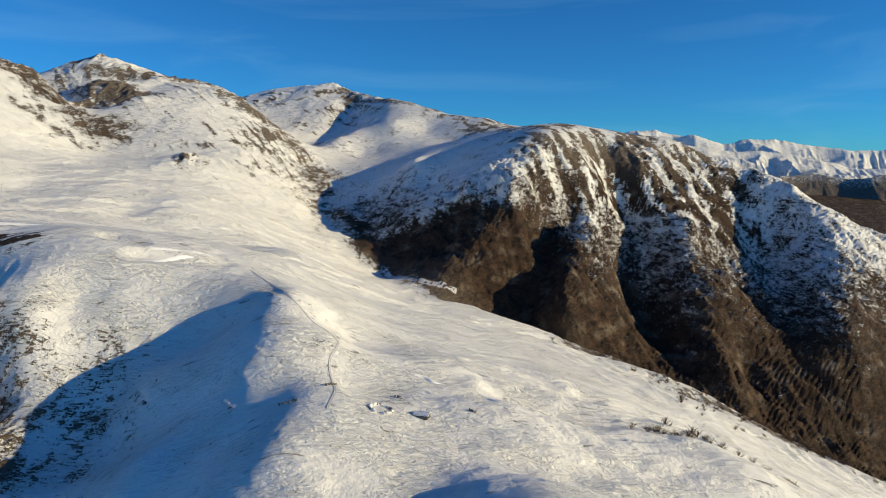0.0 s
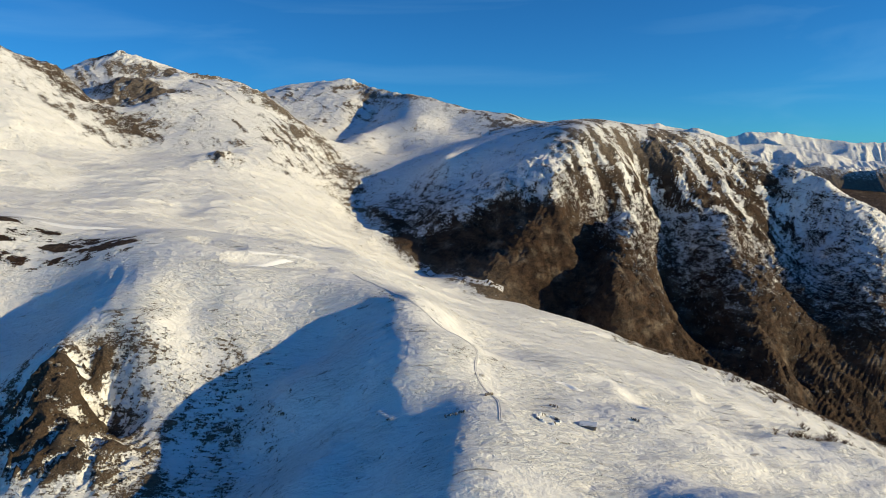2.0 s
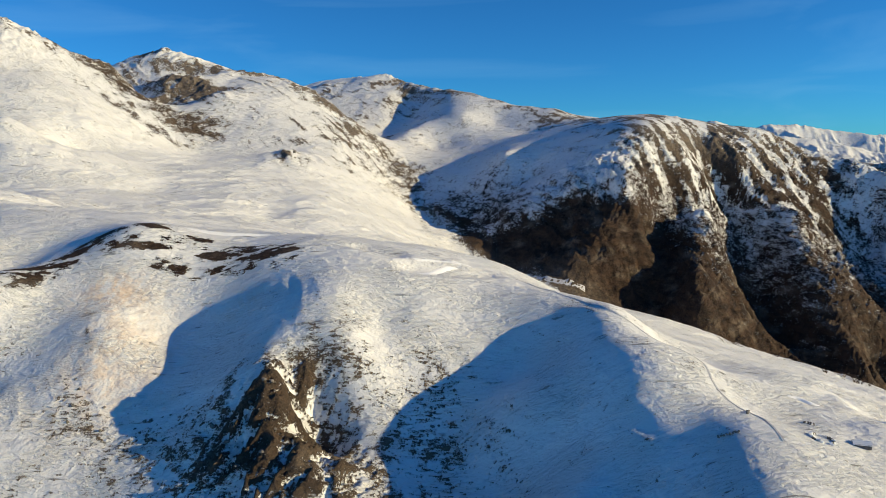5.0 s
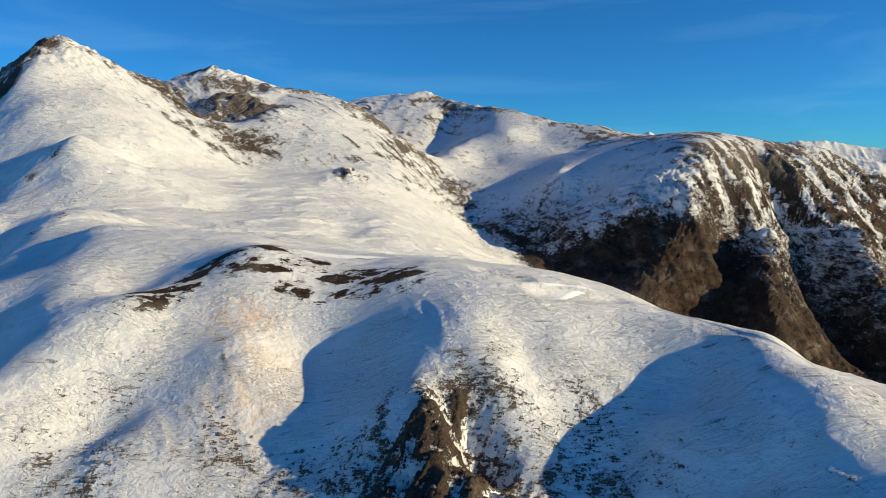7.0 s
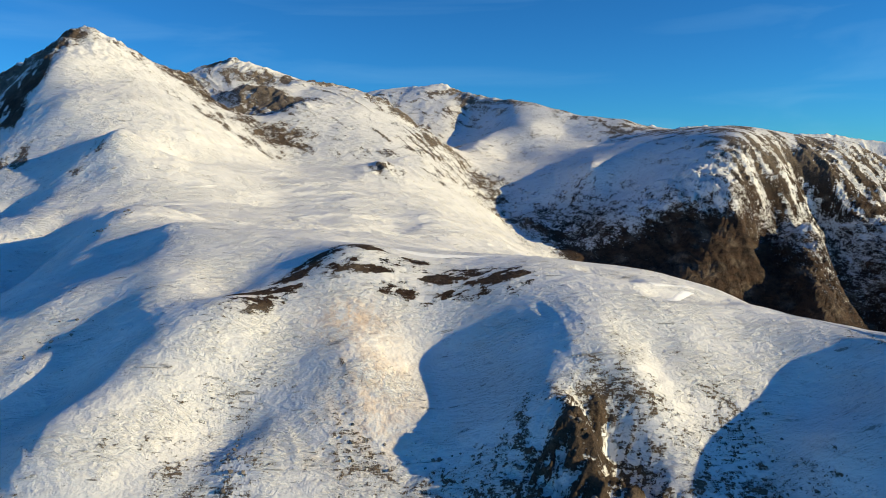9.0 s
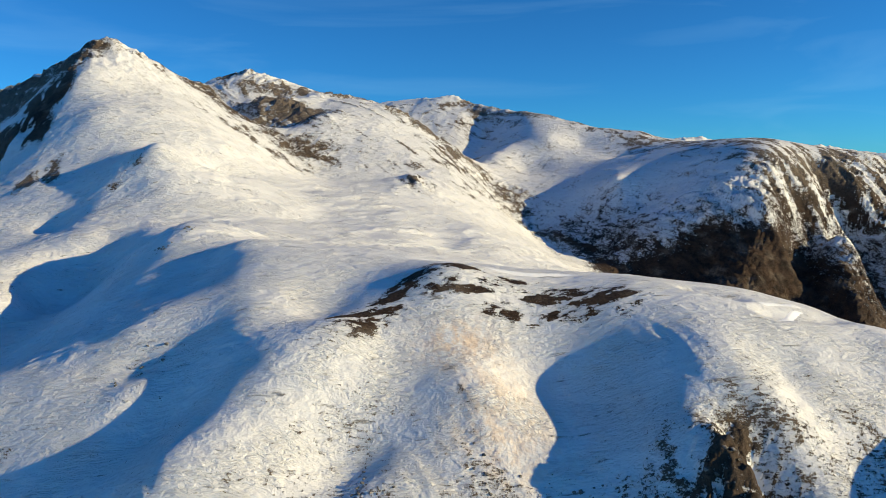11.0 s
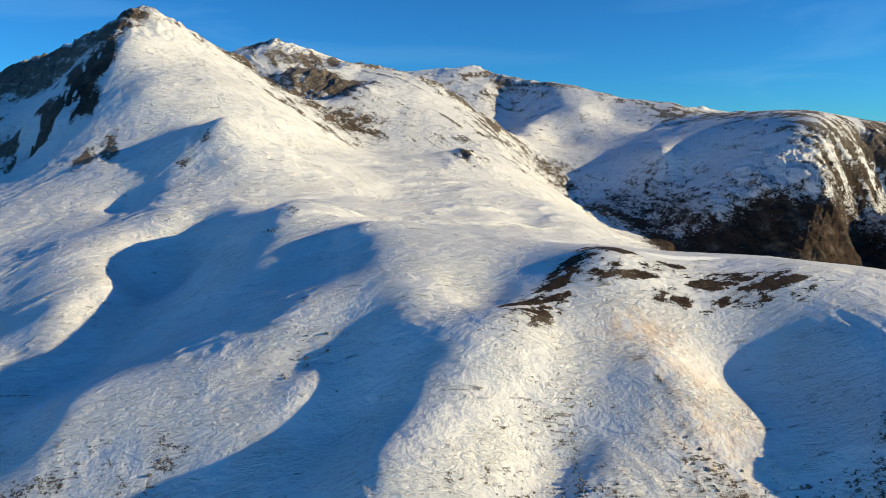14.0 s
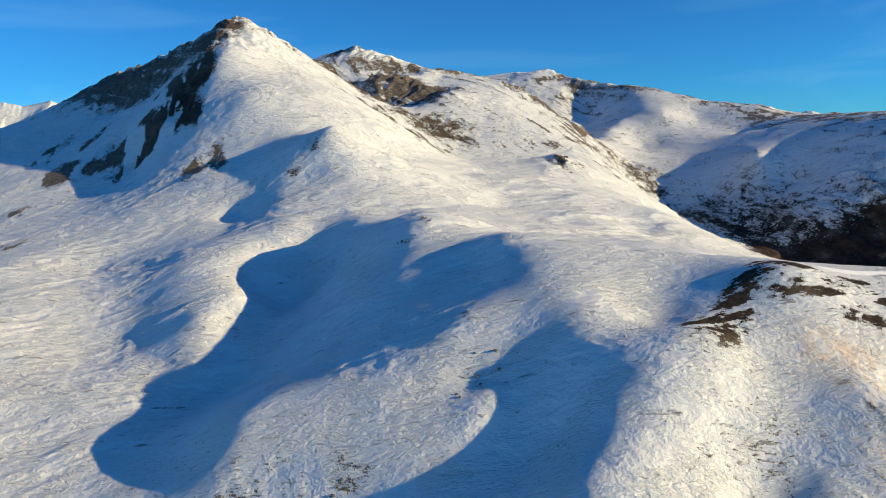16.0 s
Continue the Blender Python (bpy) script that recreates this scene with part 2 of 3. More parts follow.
def sheet_grid(columns, rows):
    """A fan of lines, closer together near the middle ground than in the distance and at the sides."""
    j = np.linspace(0, 1, rows)
    y = np.interp(j, [0, 0.04, 0.1, 0.55, 0.85, 1], [-1400, 0, 200, 760, 2050, 4400])
    k = np.ones(41) / 41
    y = np.convolve(np.pad(y, 20, mode="edge"), k, "valid")
    i = np.linspace(0, 1, columns)
    s = np.interp(i, [0, 0.04, 0.96, 1], [-6, -0.95, 0.85, 6])
    return -300 + s[None, :] * (np.maximum(y, 100) + 250)[:, None], np.repeat(y[:, None], columns, 1)


def near_line(x, y, line, width):
    """1 on a line of the plan, falling to 0 at a distance of width."""
    best = np.full(x.shape, 1e9)
    for (ax, ay), (bx, by) in zip(line, line[1:]):
        u = np.clip(((x - ax) * (bx - ax) + (y - ay) * (by - ay)) / ((bx - ax) ** 2 + (by - ay) ** 2), 0, 1)
        best = np.minimum(best, (x - ax - u * (bx - ax)) ** 2 + (y - ay - u * (by - ay)) ** 2)
    return smooth(1, 0, np.sqrt(best) / width)


def spot(x, y, cx, cy, rx, ry):
    return np.exp(-((x - cx) / rx) ** 2 - ((y - cy) / ry) ** 2)


def plan_line(name):
    return [(p[0], p[1]) for p in LANDFORMS[name]]


def regions(x, y, z):
    """How far each place belongs to the dark mountain, the left massif, the plateau and the steep front."""
    across = np.interp(x, [-300, -200, -120, 20, 185, 415, 740, 1200], [1310, 1130, 945, 842, 765, 715, 790, 850])
    dark = smooth(-40, 60, y - across) * smooth(-280, -120, x)
    wild = smooth(965, 1140, y + 0.25 * np.minimum(x + 500, 0)) * (1 - dark)
    front = smooth(450, 390, y + 0.12 * np.abs(x + 330)) * smooth(60, -60, x)
    flat = (1 - dark) * (1 - wild) * (1 - front)
    return dark, wild, front, flat


def cliff_mask(x, y):
    return np.clip(spot(x, y, -239, 300, 34, 24) + 0.8 * spot(x, y, -217, 281, 36, 16) + spot(x, y, -225, 323, 14, 12) + 0.2 * spot(x, y, -381, 317, 11, 17) + 0.2 * spot(x, y, -334, 330, 14, 12) + 0.25 * spot(x, y, -297, 317, 22, 18), 0, 1)


def crags(x, y):
    """Ribs of rock that run down the front cliffs."""
    wx = x + 5 * fractal(x / 14, y / 14, 2, k=3)
    return fractal((wx - 0.8 * y) / 13, (y + 0.7 * wx) / 24, 5, 0.66, 6, True)


def streaks(x, y):
    """Ribs of rock that run slantwise down the face of the dark mountain."""
    wx = x + 30 * fractal(x / 80, y / 80, 3, k=3)
    wy = y + 30 * fractal(x / 80, y / 80, 3, k=6)
    return 0.55 * fractal((wx + 0.6 * wy) / 50, (wy - 0.5 * wx) / 130, 5, 0.65, 4, True) + 0.45 * fractal((wx + 0.9 * wy) / 19, (wy - 0.7 * wx) / 90, 4, 0.6, 1, True)


def terraces(x, y):
    """Where old field terraces step down the slope to the valley."""
    return smooth(60, 170, x + 0.1 * (y - 500)) * smooth(420, 500, y) * smooth(870, 815, y + 0.35 * x)


def dark_snow_line(x, y):
    return np.interp(x, [-120, -12, 28, 110, 200, 280, 390, 480, 600, 700], [440, 478, 510, 508, 485, 474, 465, 415, 415, 400]) + 22 * fractal(x / 70, y / 70, 3, k=2)


def rough(x, y, z):
    """Relief finer than the lines of the land: drifts, ribs, gullies and crags."""
    dark, wild, front, flat = regions(x, y, z)
    wx, wy = x + 14 * fractal(x / 70, y / 70, 3, k=3), y + 14 * fractal(x / 70, y / 70, 3, k=5)
    crest_line = np.interp(x, [100, 160, 253, 407, 507, 612, 675], [1060, 1084, 1189, 1242, 1241, 1146, 1162])
    face = dark * smooth(50, -20, y - crest_line) * smooth(-30, 80, x + 0.3 * (1150 - y))
    below = 0.25 + 0.75 * smooth(606, 577, z)
    out = face * below * ((13 - 7 * smooth(380, 520, x)) * streaks(x, y) + 6 * fractal(wx / 62, wy / 170, 3, 0.5, 1, True) + 7 * fractal((wx + 0.8 * wy) / 17, (wy - 0.6 * wx) / 44, 4, 0.7, 7, True)) - face * 2
    out = out + dark * (1 - face) * (1.5 * fractal(wx / 70, wy / 70, 3, k=2) + smooth(520, 440, z) * 4 * fractal(wx / 24, wy / 24, 4, 0.6, 6, True))
    crest = np.maximum.reduce([near_line(x, y, plan_line(n), 70) for n in ("left_peak", "peak_left_ridge", "second_peak", "third_peak", "third_shoulder", "rocky_nose", "middle_ridge", "summit_rib")])
    out = out + wild * (1 - 0.75 * crest) * 4.5 * fractal((wx - 0.4 * wy) / 60, (wy + 0.3 * wx) / 170, 3, 0.45, 1)
    out = out + wild * (0.6 + 6.5 * crest) * fractal((wx - 0.5 * wy) / 26, wy / 34, 4, 0.6, 6, True)
    out = out + flat * (2.0 * fractal(x / 75, wy / 34, 3, k=1) + 0.9 * fractal((wx + 0.3 * wy) / 24, wy / 9, 4, 0.6, 5, True) * smooth(-0.1, 0.4, fractal(x / 60, y / 40, 2, k=4)))
    out = out + flat * smooth(500, 630, y) * smooth(-700, -600, x) * (4.5 * np.maximum(0, fractal((wx + 0.35 * wy) / 120, (wy - 0.25 * wx) / 36, 5, 0.55, 2, True)) + 3.0 * fractal(wx / 90, wy / 40, 3, 0.5, 6))
    out = out + front * (1.1 * fractal(wx / 45, wy / 45, 3, k=2) + 0.55 * fractal((wx + 0.7 * wy) / 9, (wy - 0.5 * wx) / 24, 4, 0.6, 3, True) * smooth(-0.2, 0.35, fractal(x / 30, y / 30, 2, k=1)))
    out = out + cliff_mask(x, y) ** 1.5 * (9 * crags(x, y) + 2)
    out = out - 5.0 * near_line(x, y, ((28, 312), (55, 306), (92, 308), (133, 308), (188, 314)), 18)
    out = out - 3.5 * near_line(x, y, ((-178, 404), (-157, 410), (-137, 419)), 14) - 3.5 * near_line(x, y, ((-208, 431), (-191, 423)), 14)
    out = out + smooth(-40, 20, x) * smooth(385, 350, y) * smooth(150, 210, y) * (4.5 * fractal(x / 46, y / 34, 3, 0.5, 1) + 1.5 * np.maximum(0, fractal(x / 40, y / 14, 3, 0.5, 4, True)))
    terraced = terraces(x, y)
    out = out + terraced * 1.5 * np.abs((z / 7.5 + 0.8 * fractal(x / 40, y / 40, 3, k=3)) % 1 * 2 - 1)
    dashes = fractal((wx + 0.9 * wy) / 17, (wy - 0.7 * wx) / 90, 3, 0.55, 2, True)
    out = out + wild * 5.0 * np.maximum(0, dashes) * smooth(-0.2, 0.3, fractal(x / 90, y / 90, 2, k=7)) + smooth(-600, -700, x) * (1 - wild) * 1.8 * np.maximum(0, fractal((wx + 0.4 * wy) / 80, (wy - 0.4 * wx) / 26, 5, 0.55, 6, True))
    rocks = spot(x, y, -372, 1013, 22, 26) + 0.8 * spot(x, y, -632, 1314, 60, 40) + 0.9 * near_line(x, y, plan_line("peak_left_ridge"), 140)
    return out + rocks * (9 * fractal(wx / 22, wy / 22, 4, 0.6, 7, True) + 2)


GX, GY = sheet_grid(980, 1080)
GZ = base_height(GX, GY)
GZ = GZ + rough(GX, GY, GZ)


def slopes(z):
    """The upward normal at every place of the sheet."""
    du = np.stack([np.gradient(a, axis=1) for a in (GX, GY, z)], -1)
    dv = np.stack([np.gradient(a, axis=0) for a in (GX, GY, z)], -1)
    n = np.cross(du, dv)
    return n / np.linalg.norm(n, axis=-1, keepdims=True)


NORMAL = slopes(GZ)
NORMAL *= np.sign(NORMAL[..., 2:])
STEEP = np.sqrt(1 - np.clip(NORMAL[..., 2], 0, 1) ** 2)


ROCK_SPOTS = ((-210, 344, 12, 6, 0.24), (-213, 333, 16, 5, 0.26), (-174, 342, 14, 5, 0.25), (-171, 333, 6, 10, 0.28), (-201, 327, 12, 8, 0.22), (-404, 321, 10, 8, 0.3),
              (-382, 342, 8, 12, 0.34), (-380, 308, 9, 16, 0.34), (-380, 364, 12, 12, 0.24), (-336, 332, 12, 14, 0.34), (-339, 361, 8, 8, 0.22), (-404, 349, 10, 8, 0.22),
              (-155, 337, 14, 8, 0.3), (-165, 314, 12, 12, 0.36), (-123, 352, 10, 8, 0.24), (-137, 304, 12, 8, 0.26), (-194, 357, 14, 8, 0.16),
              (-560, 367, 9, 7, 0.42), (-506, 402, 10, 14, 0.24), (-495, 418, 14, 16, 0.2), (-592, 378, 14, 6, 0.24), (-483, 379, 10, 14, 0.18), (-625, 368, 16, 8, 0.3),
              (102, 311, 22, 10, 0.4), (251, 558, 60, 30, 0.3), (164, 668, 50, 30, 0.3), (10, 837, 60, 26, 0.34), (-95, 405, 50, 60, 0.1))
FAR_SPOTS = ((-739, 1470, 34, 30, 0.6), (-635, 1312, 40, 40, 0.12), (-372, 1013, 26, 24, 0.5), (-850, 996, 26, 34, 0.6), (-872, 980, 20, 30, 0.6), (-902, 964, 24, 46, 0.55), (-843, 932, 16, 26, 0.5),
             (-1005, 996, 20, 70, 0.55), (-1068, 1027, 24, 60, 0.5), (-948, 956, 24, 50, 0.46), (-915, 945, 12, 46, 0.5), (-788, 842, 26, 36, 0.6), (-1013, 934, 30, 28, 0.6), (-1011, 842, 26, 24, 0.6), (-926, 714, 20, 16, 0.55),
             (-965, 1123, 60, 60, 0.12), (-1047, 1189, 70, 70, 0.16), (-1168, 1193, 70, 60, 0.2), (-660, 779, 10, 22, 0.5), (-676, 766, 8, 8, 0.4), (-617, 1053, 60, 16, 0.26), (-575, 1012, 50, 14, 0.26), (-713, 1041, 60, 40, 0.2), (-554, 1040, 40, 12, 0.26))


PEAK_TUFTS = ((-829, 927, 14, 24), (-884, 942, 14, 26), (-770, 829, 16, 12), (-799, 839, 16, 12), (-899, 938, 14, 14), (-942, 956, 16, 22), (-1015, 1032, 10, 40), (-968, 945, 16, 16), (-881, 1024, 20, 16), (-852, 1019, 10, 24), (-909, 1033, 22, 14), (-673, 889, 12, 10), (-553, 1282, 26, 26), (-603, 1303, 26, 24))


def bare_ground(x, y, z):
    """How much of the ground the snow leaves bare, from 0 to 1."""
    dark, wild, front, flat = regions(x, y, z)
    sunny = smooth(-0.3, 0.4, NORMAL[..., 0] * 0.94 - NORMAL[..., 1] * 0.27)
    line = dark_snow_line(x, y)
    low = smooth(14, -18, z - line)
    above = 0.27 + 0.6 * smooth(-0.22, 0.22, fractal((x + 0.7 * y + 8 * fractal(x / 20, y / 20, 2, k=3)) / 15, (y - 0.5 * x) / 30, 5, 0.7, 2)) * smooth(640, 420, x) + 0.16 * smooth(0.4, 0.75, STEEP)
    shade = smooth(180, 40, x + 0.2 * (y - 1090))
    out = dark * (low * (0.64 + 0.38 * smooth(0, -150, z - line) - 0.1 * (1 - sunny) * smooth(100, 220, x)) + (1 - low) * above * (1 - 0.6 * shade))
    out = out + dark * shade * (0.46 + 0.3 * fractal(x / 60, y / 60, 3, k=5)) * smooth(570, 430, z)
    patchy = np.clip(0.5 + 0.9 * fractal(x / 45, y / 45, 4, 0.6, 4), 0, 1.3)
    bands = np.clip(0.5 + 1.1 * fractal((x + 0.5 * y) / 60, (z + 0.15 * x) / 9, 4, 0.6, 5), 0, 1.2)
    out = out + wild * (0.06 + 0.26 * smooth(0.35, 0.7, STEEP) + 0.12 * patchy + 0.14 * bands + 0.7 * smooth(0.1, 0.36, fractal((x + 0.9 * y) / 17, (y - 0.7 * x) / 90, 3, 0.55, 2, True)) * patchy)
    for name, width, much in (("left_peak", 80, 0.44), ("middle_ridge", 60, 0.26), ("rocky_nose", 70, 0.3), ("second_peak", 60, 0.36), ("third_peak", 70, 0.3), ("third_shoulder", 50, 0.26), ("summit_rib", 40, 0.1), ("peak_left_ridge", 90, 0.3), ("left_spur", 24, 0.25)):
        out = out + much * near_line(x, y, plan_line(name), width) * (0.4 + 0.7 * bands)
    out = out + 0.62 * near_line(x, y, ((-850, 1062), (-905, 1088), (-960, 1122), (-1020, 1168), (-1130, 1260), (-1300, 1380)), 62) * (0.55 + 0.6 * bands)
    out = out + 0.7 * spot(x, y, -842, 1000, 16, 34) * (0.6 + 0.5 * patchy)
    out = out * (1 - 0.75 * wild * smooth(744, 768, z))
    broken = np.clip(0.55 + 1.3 * fractal((x + 0.3 * y) / 13, (y - 0.3 * x) / 34, 4, 0.6, 3), 0, 1.3)
    for cx, cy, rx, ry, much in ROCK_SPOTS + FAR_SPOTS:
        out = out + ((0.72 if cy < 420 else 1.2) * much * spot(x, y, cx, cy, 1.25 * rx, 1.25 * ry) if cy < 700 else 1.9 * much * spot(x, y, cx, cy, rx, ry) * broken)
    out = out + front * (0.07 + 0.18 * smooth(455, 420, z) + 0.2 * patchy)
    cliff = cliff_mask(x, y)
    out = out + cliff * (0.25 + 0.6 * smooth(-0.25, 0.25, crags(x, y)))
    out = out + 0.34 * near_line(x, y, plan_line("slope_edge"), 80) * patchy + terraces(x, y) * (0.2 + 0.5 * patchy * smooth(0.5, 0.95, np.abs((z / 7.5 + 0.8 * fractal(x / 40, y / 40, 3, k=3)) % 1 * 2 - 1))) + 0.12 * near_line(x, y, plan_line("middle_ridge")[-4:], 60) * patchy + 0.45 * spot(x, y, -10, 868, 60, 26)
    out = out + flat * 0.02
    out = out + 0.75 * smooth(1290, 1400, y) * smooth(330, 480, x) * (0.6 + 0.5 * patchy)
    streak = fractal((x + 0.4 * y) / 16, (y - 0.25 * x) / 5.0, 4, 0.65, 6)
    left_tuft = near_line(x, y, ((-396, 400), (-386, 410), (-366, 428), (-343, 448)), 19) * (0.8 + 1.8 * streak)
    right_tuft = near_line(x, y, ((-336, 440), (-310, 432), (-284, 424), (-253, 416)), 22) * (0.6 + 1.7 * streak)
    lower_tuft = near_line(x, y, ((-356, 424), (-322, 419), (-288, 415)), 15) * (0.5 + 1.5 * streak)
    for cx, cy, rx, ry in PEAK_TUFTS:
        out = out + 1.1 * spot(x, y, cx, cy, rx, ry) * broken
    return np.clip(out + np.clip(np.maximum(np.maximum(left_tuft, right_tuft), lower_tuft), 0, 1.2), 0, 1.3)


BARE = bare_ground(GX, GY, GZ)
DUST = 0.7 * spot(GX, GY, -342, 394, 20, 12) + 0.55 * spot(GX, GY, -325, 347, 26, 34) + 0.3 * spot(GX, GY, -349, 377, 12, 8) + 0.35 * spot(GX, GY, -268, 384, 16, 8)
GRASS = np.clip(smooth(0.2, 0.6, near_line(GX, GY, ((-407, 412), (-349, 435), (-255, 418)), 40)) + regions(GX, GY, GZ)[0] * smooth(590, 500, GZ) + 0.6 * near_line(GX, GY, plan_line("left_peak"), 60) + spot(GX, GY, -849, 965, 60, 90) + 0.7 * cliff_mask(GX, GY), 0, 1)


def grid_quads(rows, columns):
    idx = np.arange(rows * columns).reshape(rows, columns)
    return np.stack([idx[:-1, :-1], idx[:-1, 1:], idx[1:, 1:], idx[1:, :-1]], -1).reshape(-1, 4)


def quad_mesh(name, v, quads, material):
    me = bpy.data.meshes.new(name)
    me.vertices.add(len(v)), me.loops.add(quads.size), me.polygons.add(len(quads))
    me.vertices.foreach_set("co", v.ravel().astype(np.float32))
    me.loops.foreach_set("vertex_index", quads.ravel().astype(np.int32))
    me.polygons.foreach_set("loop_start", np.arange(0, quads.size, 4, dtype=np.int32))
    me.polygons.foreach_set("use_smooth", np.ones(len(quads), bool))
    me.update(calc_edges=True)
    me.materials.append(material)
    return me


def grid_mesh(name, x, y, z, material):
    return quad_mesh(name, np.stack([x, y, z], -1).reshape(-1, 3), grid_quads(*x.shape), material)


def sheet_piece(name, chosen):
    """The part of the sheet whose faces are chosen, with the normals of the whole."""
    quads = grid_quads(*GX.shape)[chosen]
    used, local = np.unique(quads, return_inverse=True)
    v = np.stack([GX, GY, GZ], -1).reshape(-1, 3)[used]
    me = quad_mesh(name, v, local.reshape(-1, 4), MOUNTAIN)
    for key, values in (("bare", BARE), ("dust", DUST), ("grass", GRASS)):
        me.attributes.new(key, "FLOAT", "POINT").data.foreach_set("value", values.ravel()[used].astype(np.float32))
    me.normals_split_custom_set_from_vertices(NORMAL.reshape(-1, 3)[used].tolist())
    return new(name, me)


def graph(material):
    tree = material.node_tree

    def node(kind, inputs=(), **props):
        n = tree.nodes.new("ShaderNode" + kind)
        for key, value in props.items():
            setattr(n, key, value)
        for key, value in dict(inputs).items():
            if hasattr(value, "is_output"):
                tree.links.new(value, n.inputs[key])
            else:
                n.inputs[key].default_value = value
        return n
    return node


def mountain_material():
    m = bpy.data.materials.new("snow_and_rock")
    m.use_nodes = True
    node = graph(m)
    shader = m.node_tree.nodes["Principled BSDF"]
    place = node("NewGeometry").outputs["Position"]
    bare = node("Attribute", attribute_name="bare").outputs["Fac"]
    dust = node("Attribute", attribute_name="dust").outputs["Fac"]
    grass = node("Attribute", attribute_name="grass").outputs["Fac"]

    def noise(scale, detail=6.0, stretch=(1, 1, 1), rough=0.55, distort=0.0):
        at = node("Mapping", {"Vector": place, "Scale": stretch}).outputs[0]
        return node("TexNoise", {"Vector": at, "Scale": scale, "Detail": detail, "Roughness": rough, "Distortion": distort}).outputs["Fac"]

    def tree_mix(f, a, b):
        n = m.node_tree.nodes.new("ShaderNodeMix")
        n.data_type = "RGBA"
        for socket, value in ((n.inputs["Factor"], f), (n.inputs[6], a), (n.inputs[7], b)):
            if hasattr(value, "is_output"):
                m.node_tree.links.new(value, socket)
            else:
                socket.default_value = value
        return n.outputs[2]

    def maths(op, a, b=0.0, c=0.0):
        n = node("Math", operation=op)
        for socket, value in zip(n.inputs, (a, b, c)):
            if hasattr(value, "is_output"):
                m.node_tree.links.new(value, socket)
            else:
                socket.default_value = value
        return n.outputs[0]

    def ramp(x, a, b):
        return node("MapRange", {"Value": x, "From Min": a, "From Max": b}, interpolation_type="SMOOTHSTEP").outputs[0]

    broad = noise(0.035, 5, (1, 1, 1.6))
    fine = noise(0.16, 11, (1, 0.5, 1.2), 0.72, 0.3)
    strewn = noise(0.075, 4, (1, 0.45, 1.6), 0.6, 0.6)
    grain = noise(1.1, 6, (1, 0.6, 1), 0.68)
    slanted = node("Mapping", {"Vector": place, "Rotation": (0, 0, radians(32)), "Scale": (0.26, 1.0, 0.9)}).outputs[0]
    scratch = node("TexNoise", {"Vector": slanted, "Scale": 0.75, "Detail": 9.0, "Roughness": 0.68, "Distortion": 0.5}).outputs["Fac"]
    blend = maths("ADD", maths("ADD", maths("MULTIPLY", broad, 0.12), maths("MULTIPLY", strewn, 0.14)), maths("ADD", maths("MULTIPLY", fine, 0.3), maths("ADD", maths("MULTIPLY", scratch, 0.3), maths("MULTIPLY", grain, 0.22))))
    tiny = noise(0.9, 4, (1, 0.7, 1), 0.5)
    specks = maths("MULTIPLY", ramp(tiny, 0.68, 0.74), ramp(broad, 0.42, 0.6))
    swept = node("Mapping", {"Vector": place, "Rotation": (0, 0, radians(14)), "Scale": (0.11, 1.0, 0.9)}).outputs[0]
    lines = node("TexNoise", {"Vector": swept, "Scale": 0.3, "Detail": 6.0, "Roughness": 0.62, "Distortion": 0.7}).outputs["Fac"]
    blades = maths("MULTIPLY", ramp(lines, 0.625, 0.67), ramp(strewn, 0.46, 0.58))
    cover = maths("MAXIMUM", ramp(maths("ADD", maths("MULTIPLY_ADD", blend, 7.0, -3.58), maths("MULTIPLY", bare, 1.5)), 1.0, 1.26), maths("MULTIPLY", maths("MAXIMUM", specks, blades), 0.6))
    dusted = maths("MULTIPLY_ADD", ramp(maths("ADD", maths("MULTIPLY", grain, 0.5), maths("MULTIPLY", scratch, 0.5)), 0.38, 0.52), 0.26, 0.74)
    cover = maths("MULTIPLY", cover, maths("MINIMUM", maths("MULTIPLY_ADD", grass, 0.3, dusted), 1.0))
    rock = tree_mix(ramp(maths("ADD", maths("MULTIPLY", fine, 0.6), maths("MULTIPLY", grain, 0.4)), 0.36, 0.64), (0.06, 0.05, 0.042, 1), (0.24, 0.185, 0.135, 1))
    turf = tree_mix(ramp(maths("ADD", maths("MULTIPLY", grain, 0.5), maths("MULTIPLY", strewn, 0.5)), 0.4, 0.6), (0.014, 0.009, 0.007, 1), (0.07, 0.04, 0.024, 1))
    ground_colour = tree_mix(maths("MULTIPLY", grass, ramp(broad, 0.25, 0.5)), rock, turf)
    snow = tree_mix(ramp(broad, 0.3, 0.7), (0.79, 0.79, 0.79, 1), (0.86, 0.86, 0.85, 1))
    combed = node("Mapping", {"Vector": place, "Rotation": (0, 0, radians(-9)), "Scale": (0.16, 1.0, 0.9)}).outputs[0]
    crust = node("TexNoise", {"Vector": combed, "Scale": 0.36, "Detail": 7.0, "Roughness": 0.66, "Distortion": 0.9}).outputs["Fac"]
    snow = tree_mix(maths("MULTIPLY", maths("MULTIPLY", ramp(crust, 0.54, 0.64), ramp(strewn, 0.4, 0.62)), 0.7), snow, (0.58, 0.575, 0.57, 1))
    snow = tree_mix(maths("MULTIPLY", ramp(scratch, 0.6, 0.67), 0.28), snow, (0.54, 0.535, 0.53, 1))
    snow = tree_mix(maths("MULTIPLY", ramp(grain, 0.6, 0.7), 0.25), snow, (0.6, 0.6, 0.61, 1))
    snow = tree_mix(maths("MULTIPLY", dust, ramp(fine, 0.35, 0.65)), snow, (0.74, 0.5, 0.3, 1))
    colour = tree_mix(cover, snow, ground_colour)
    m.node_tree.links.new(colour, shader.inputs["Base Color"])
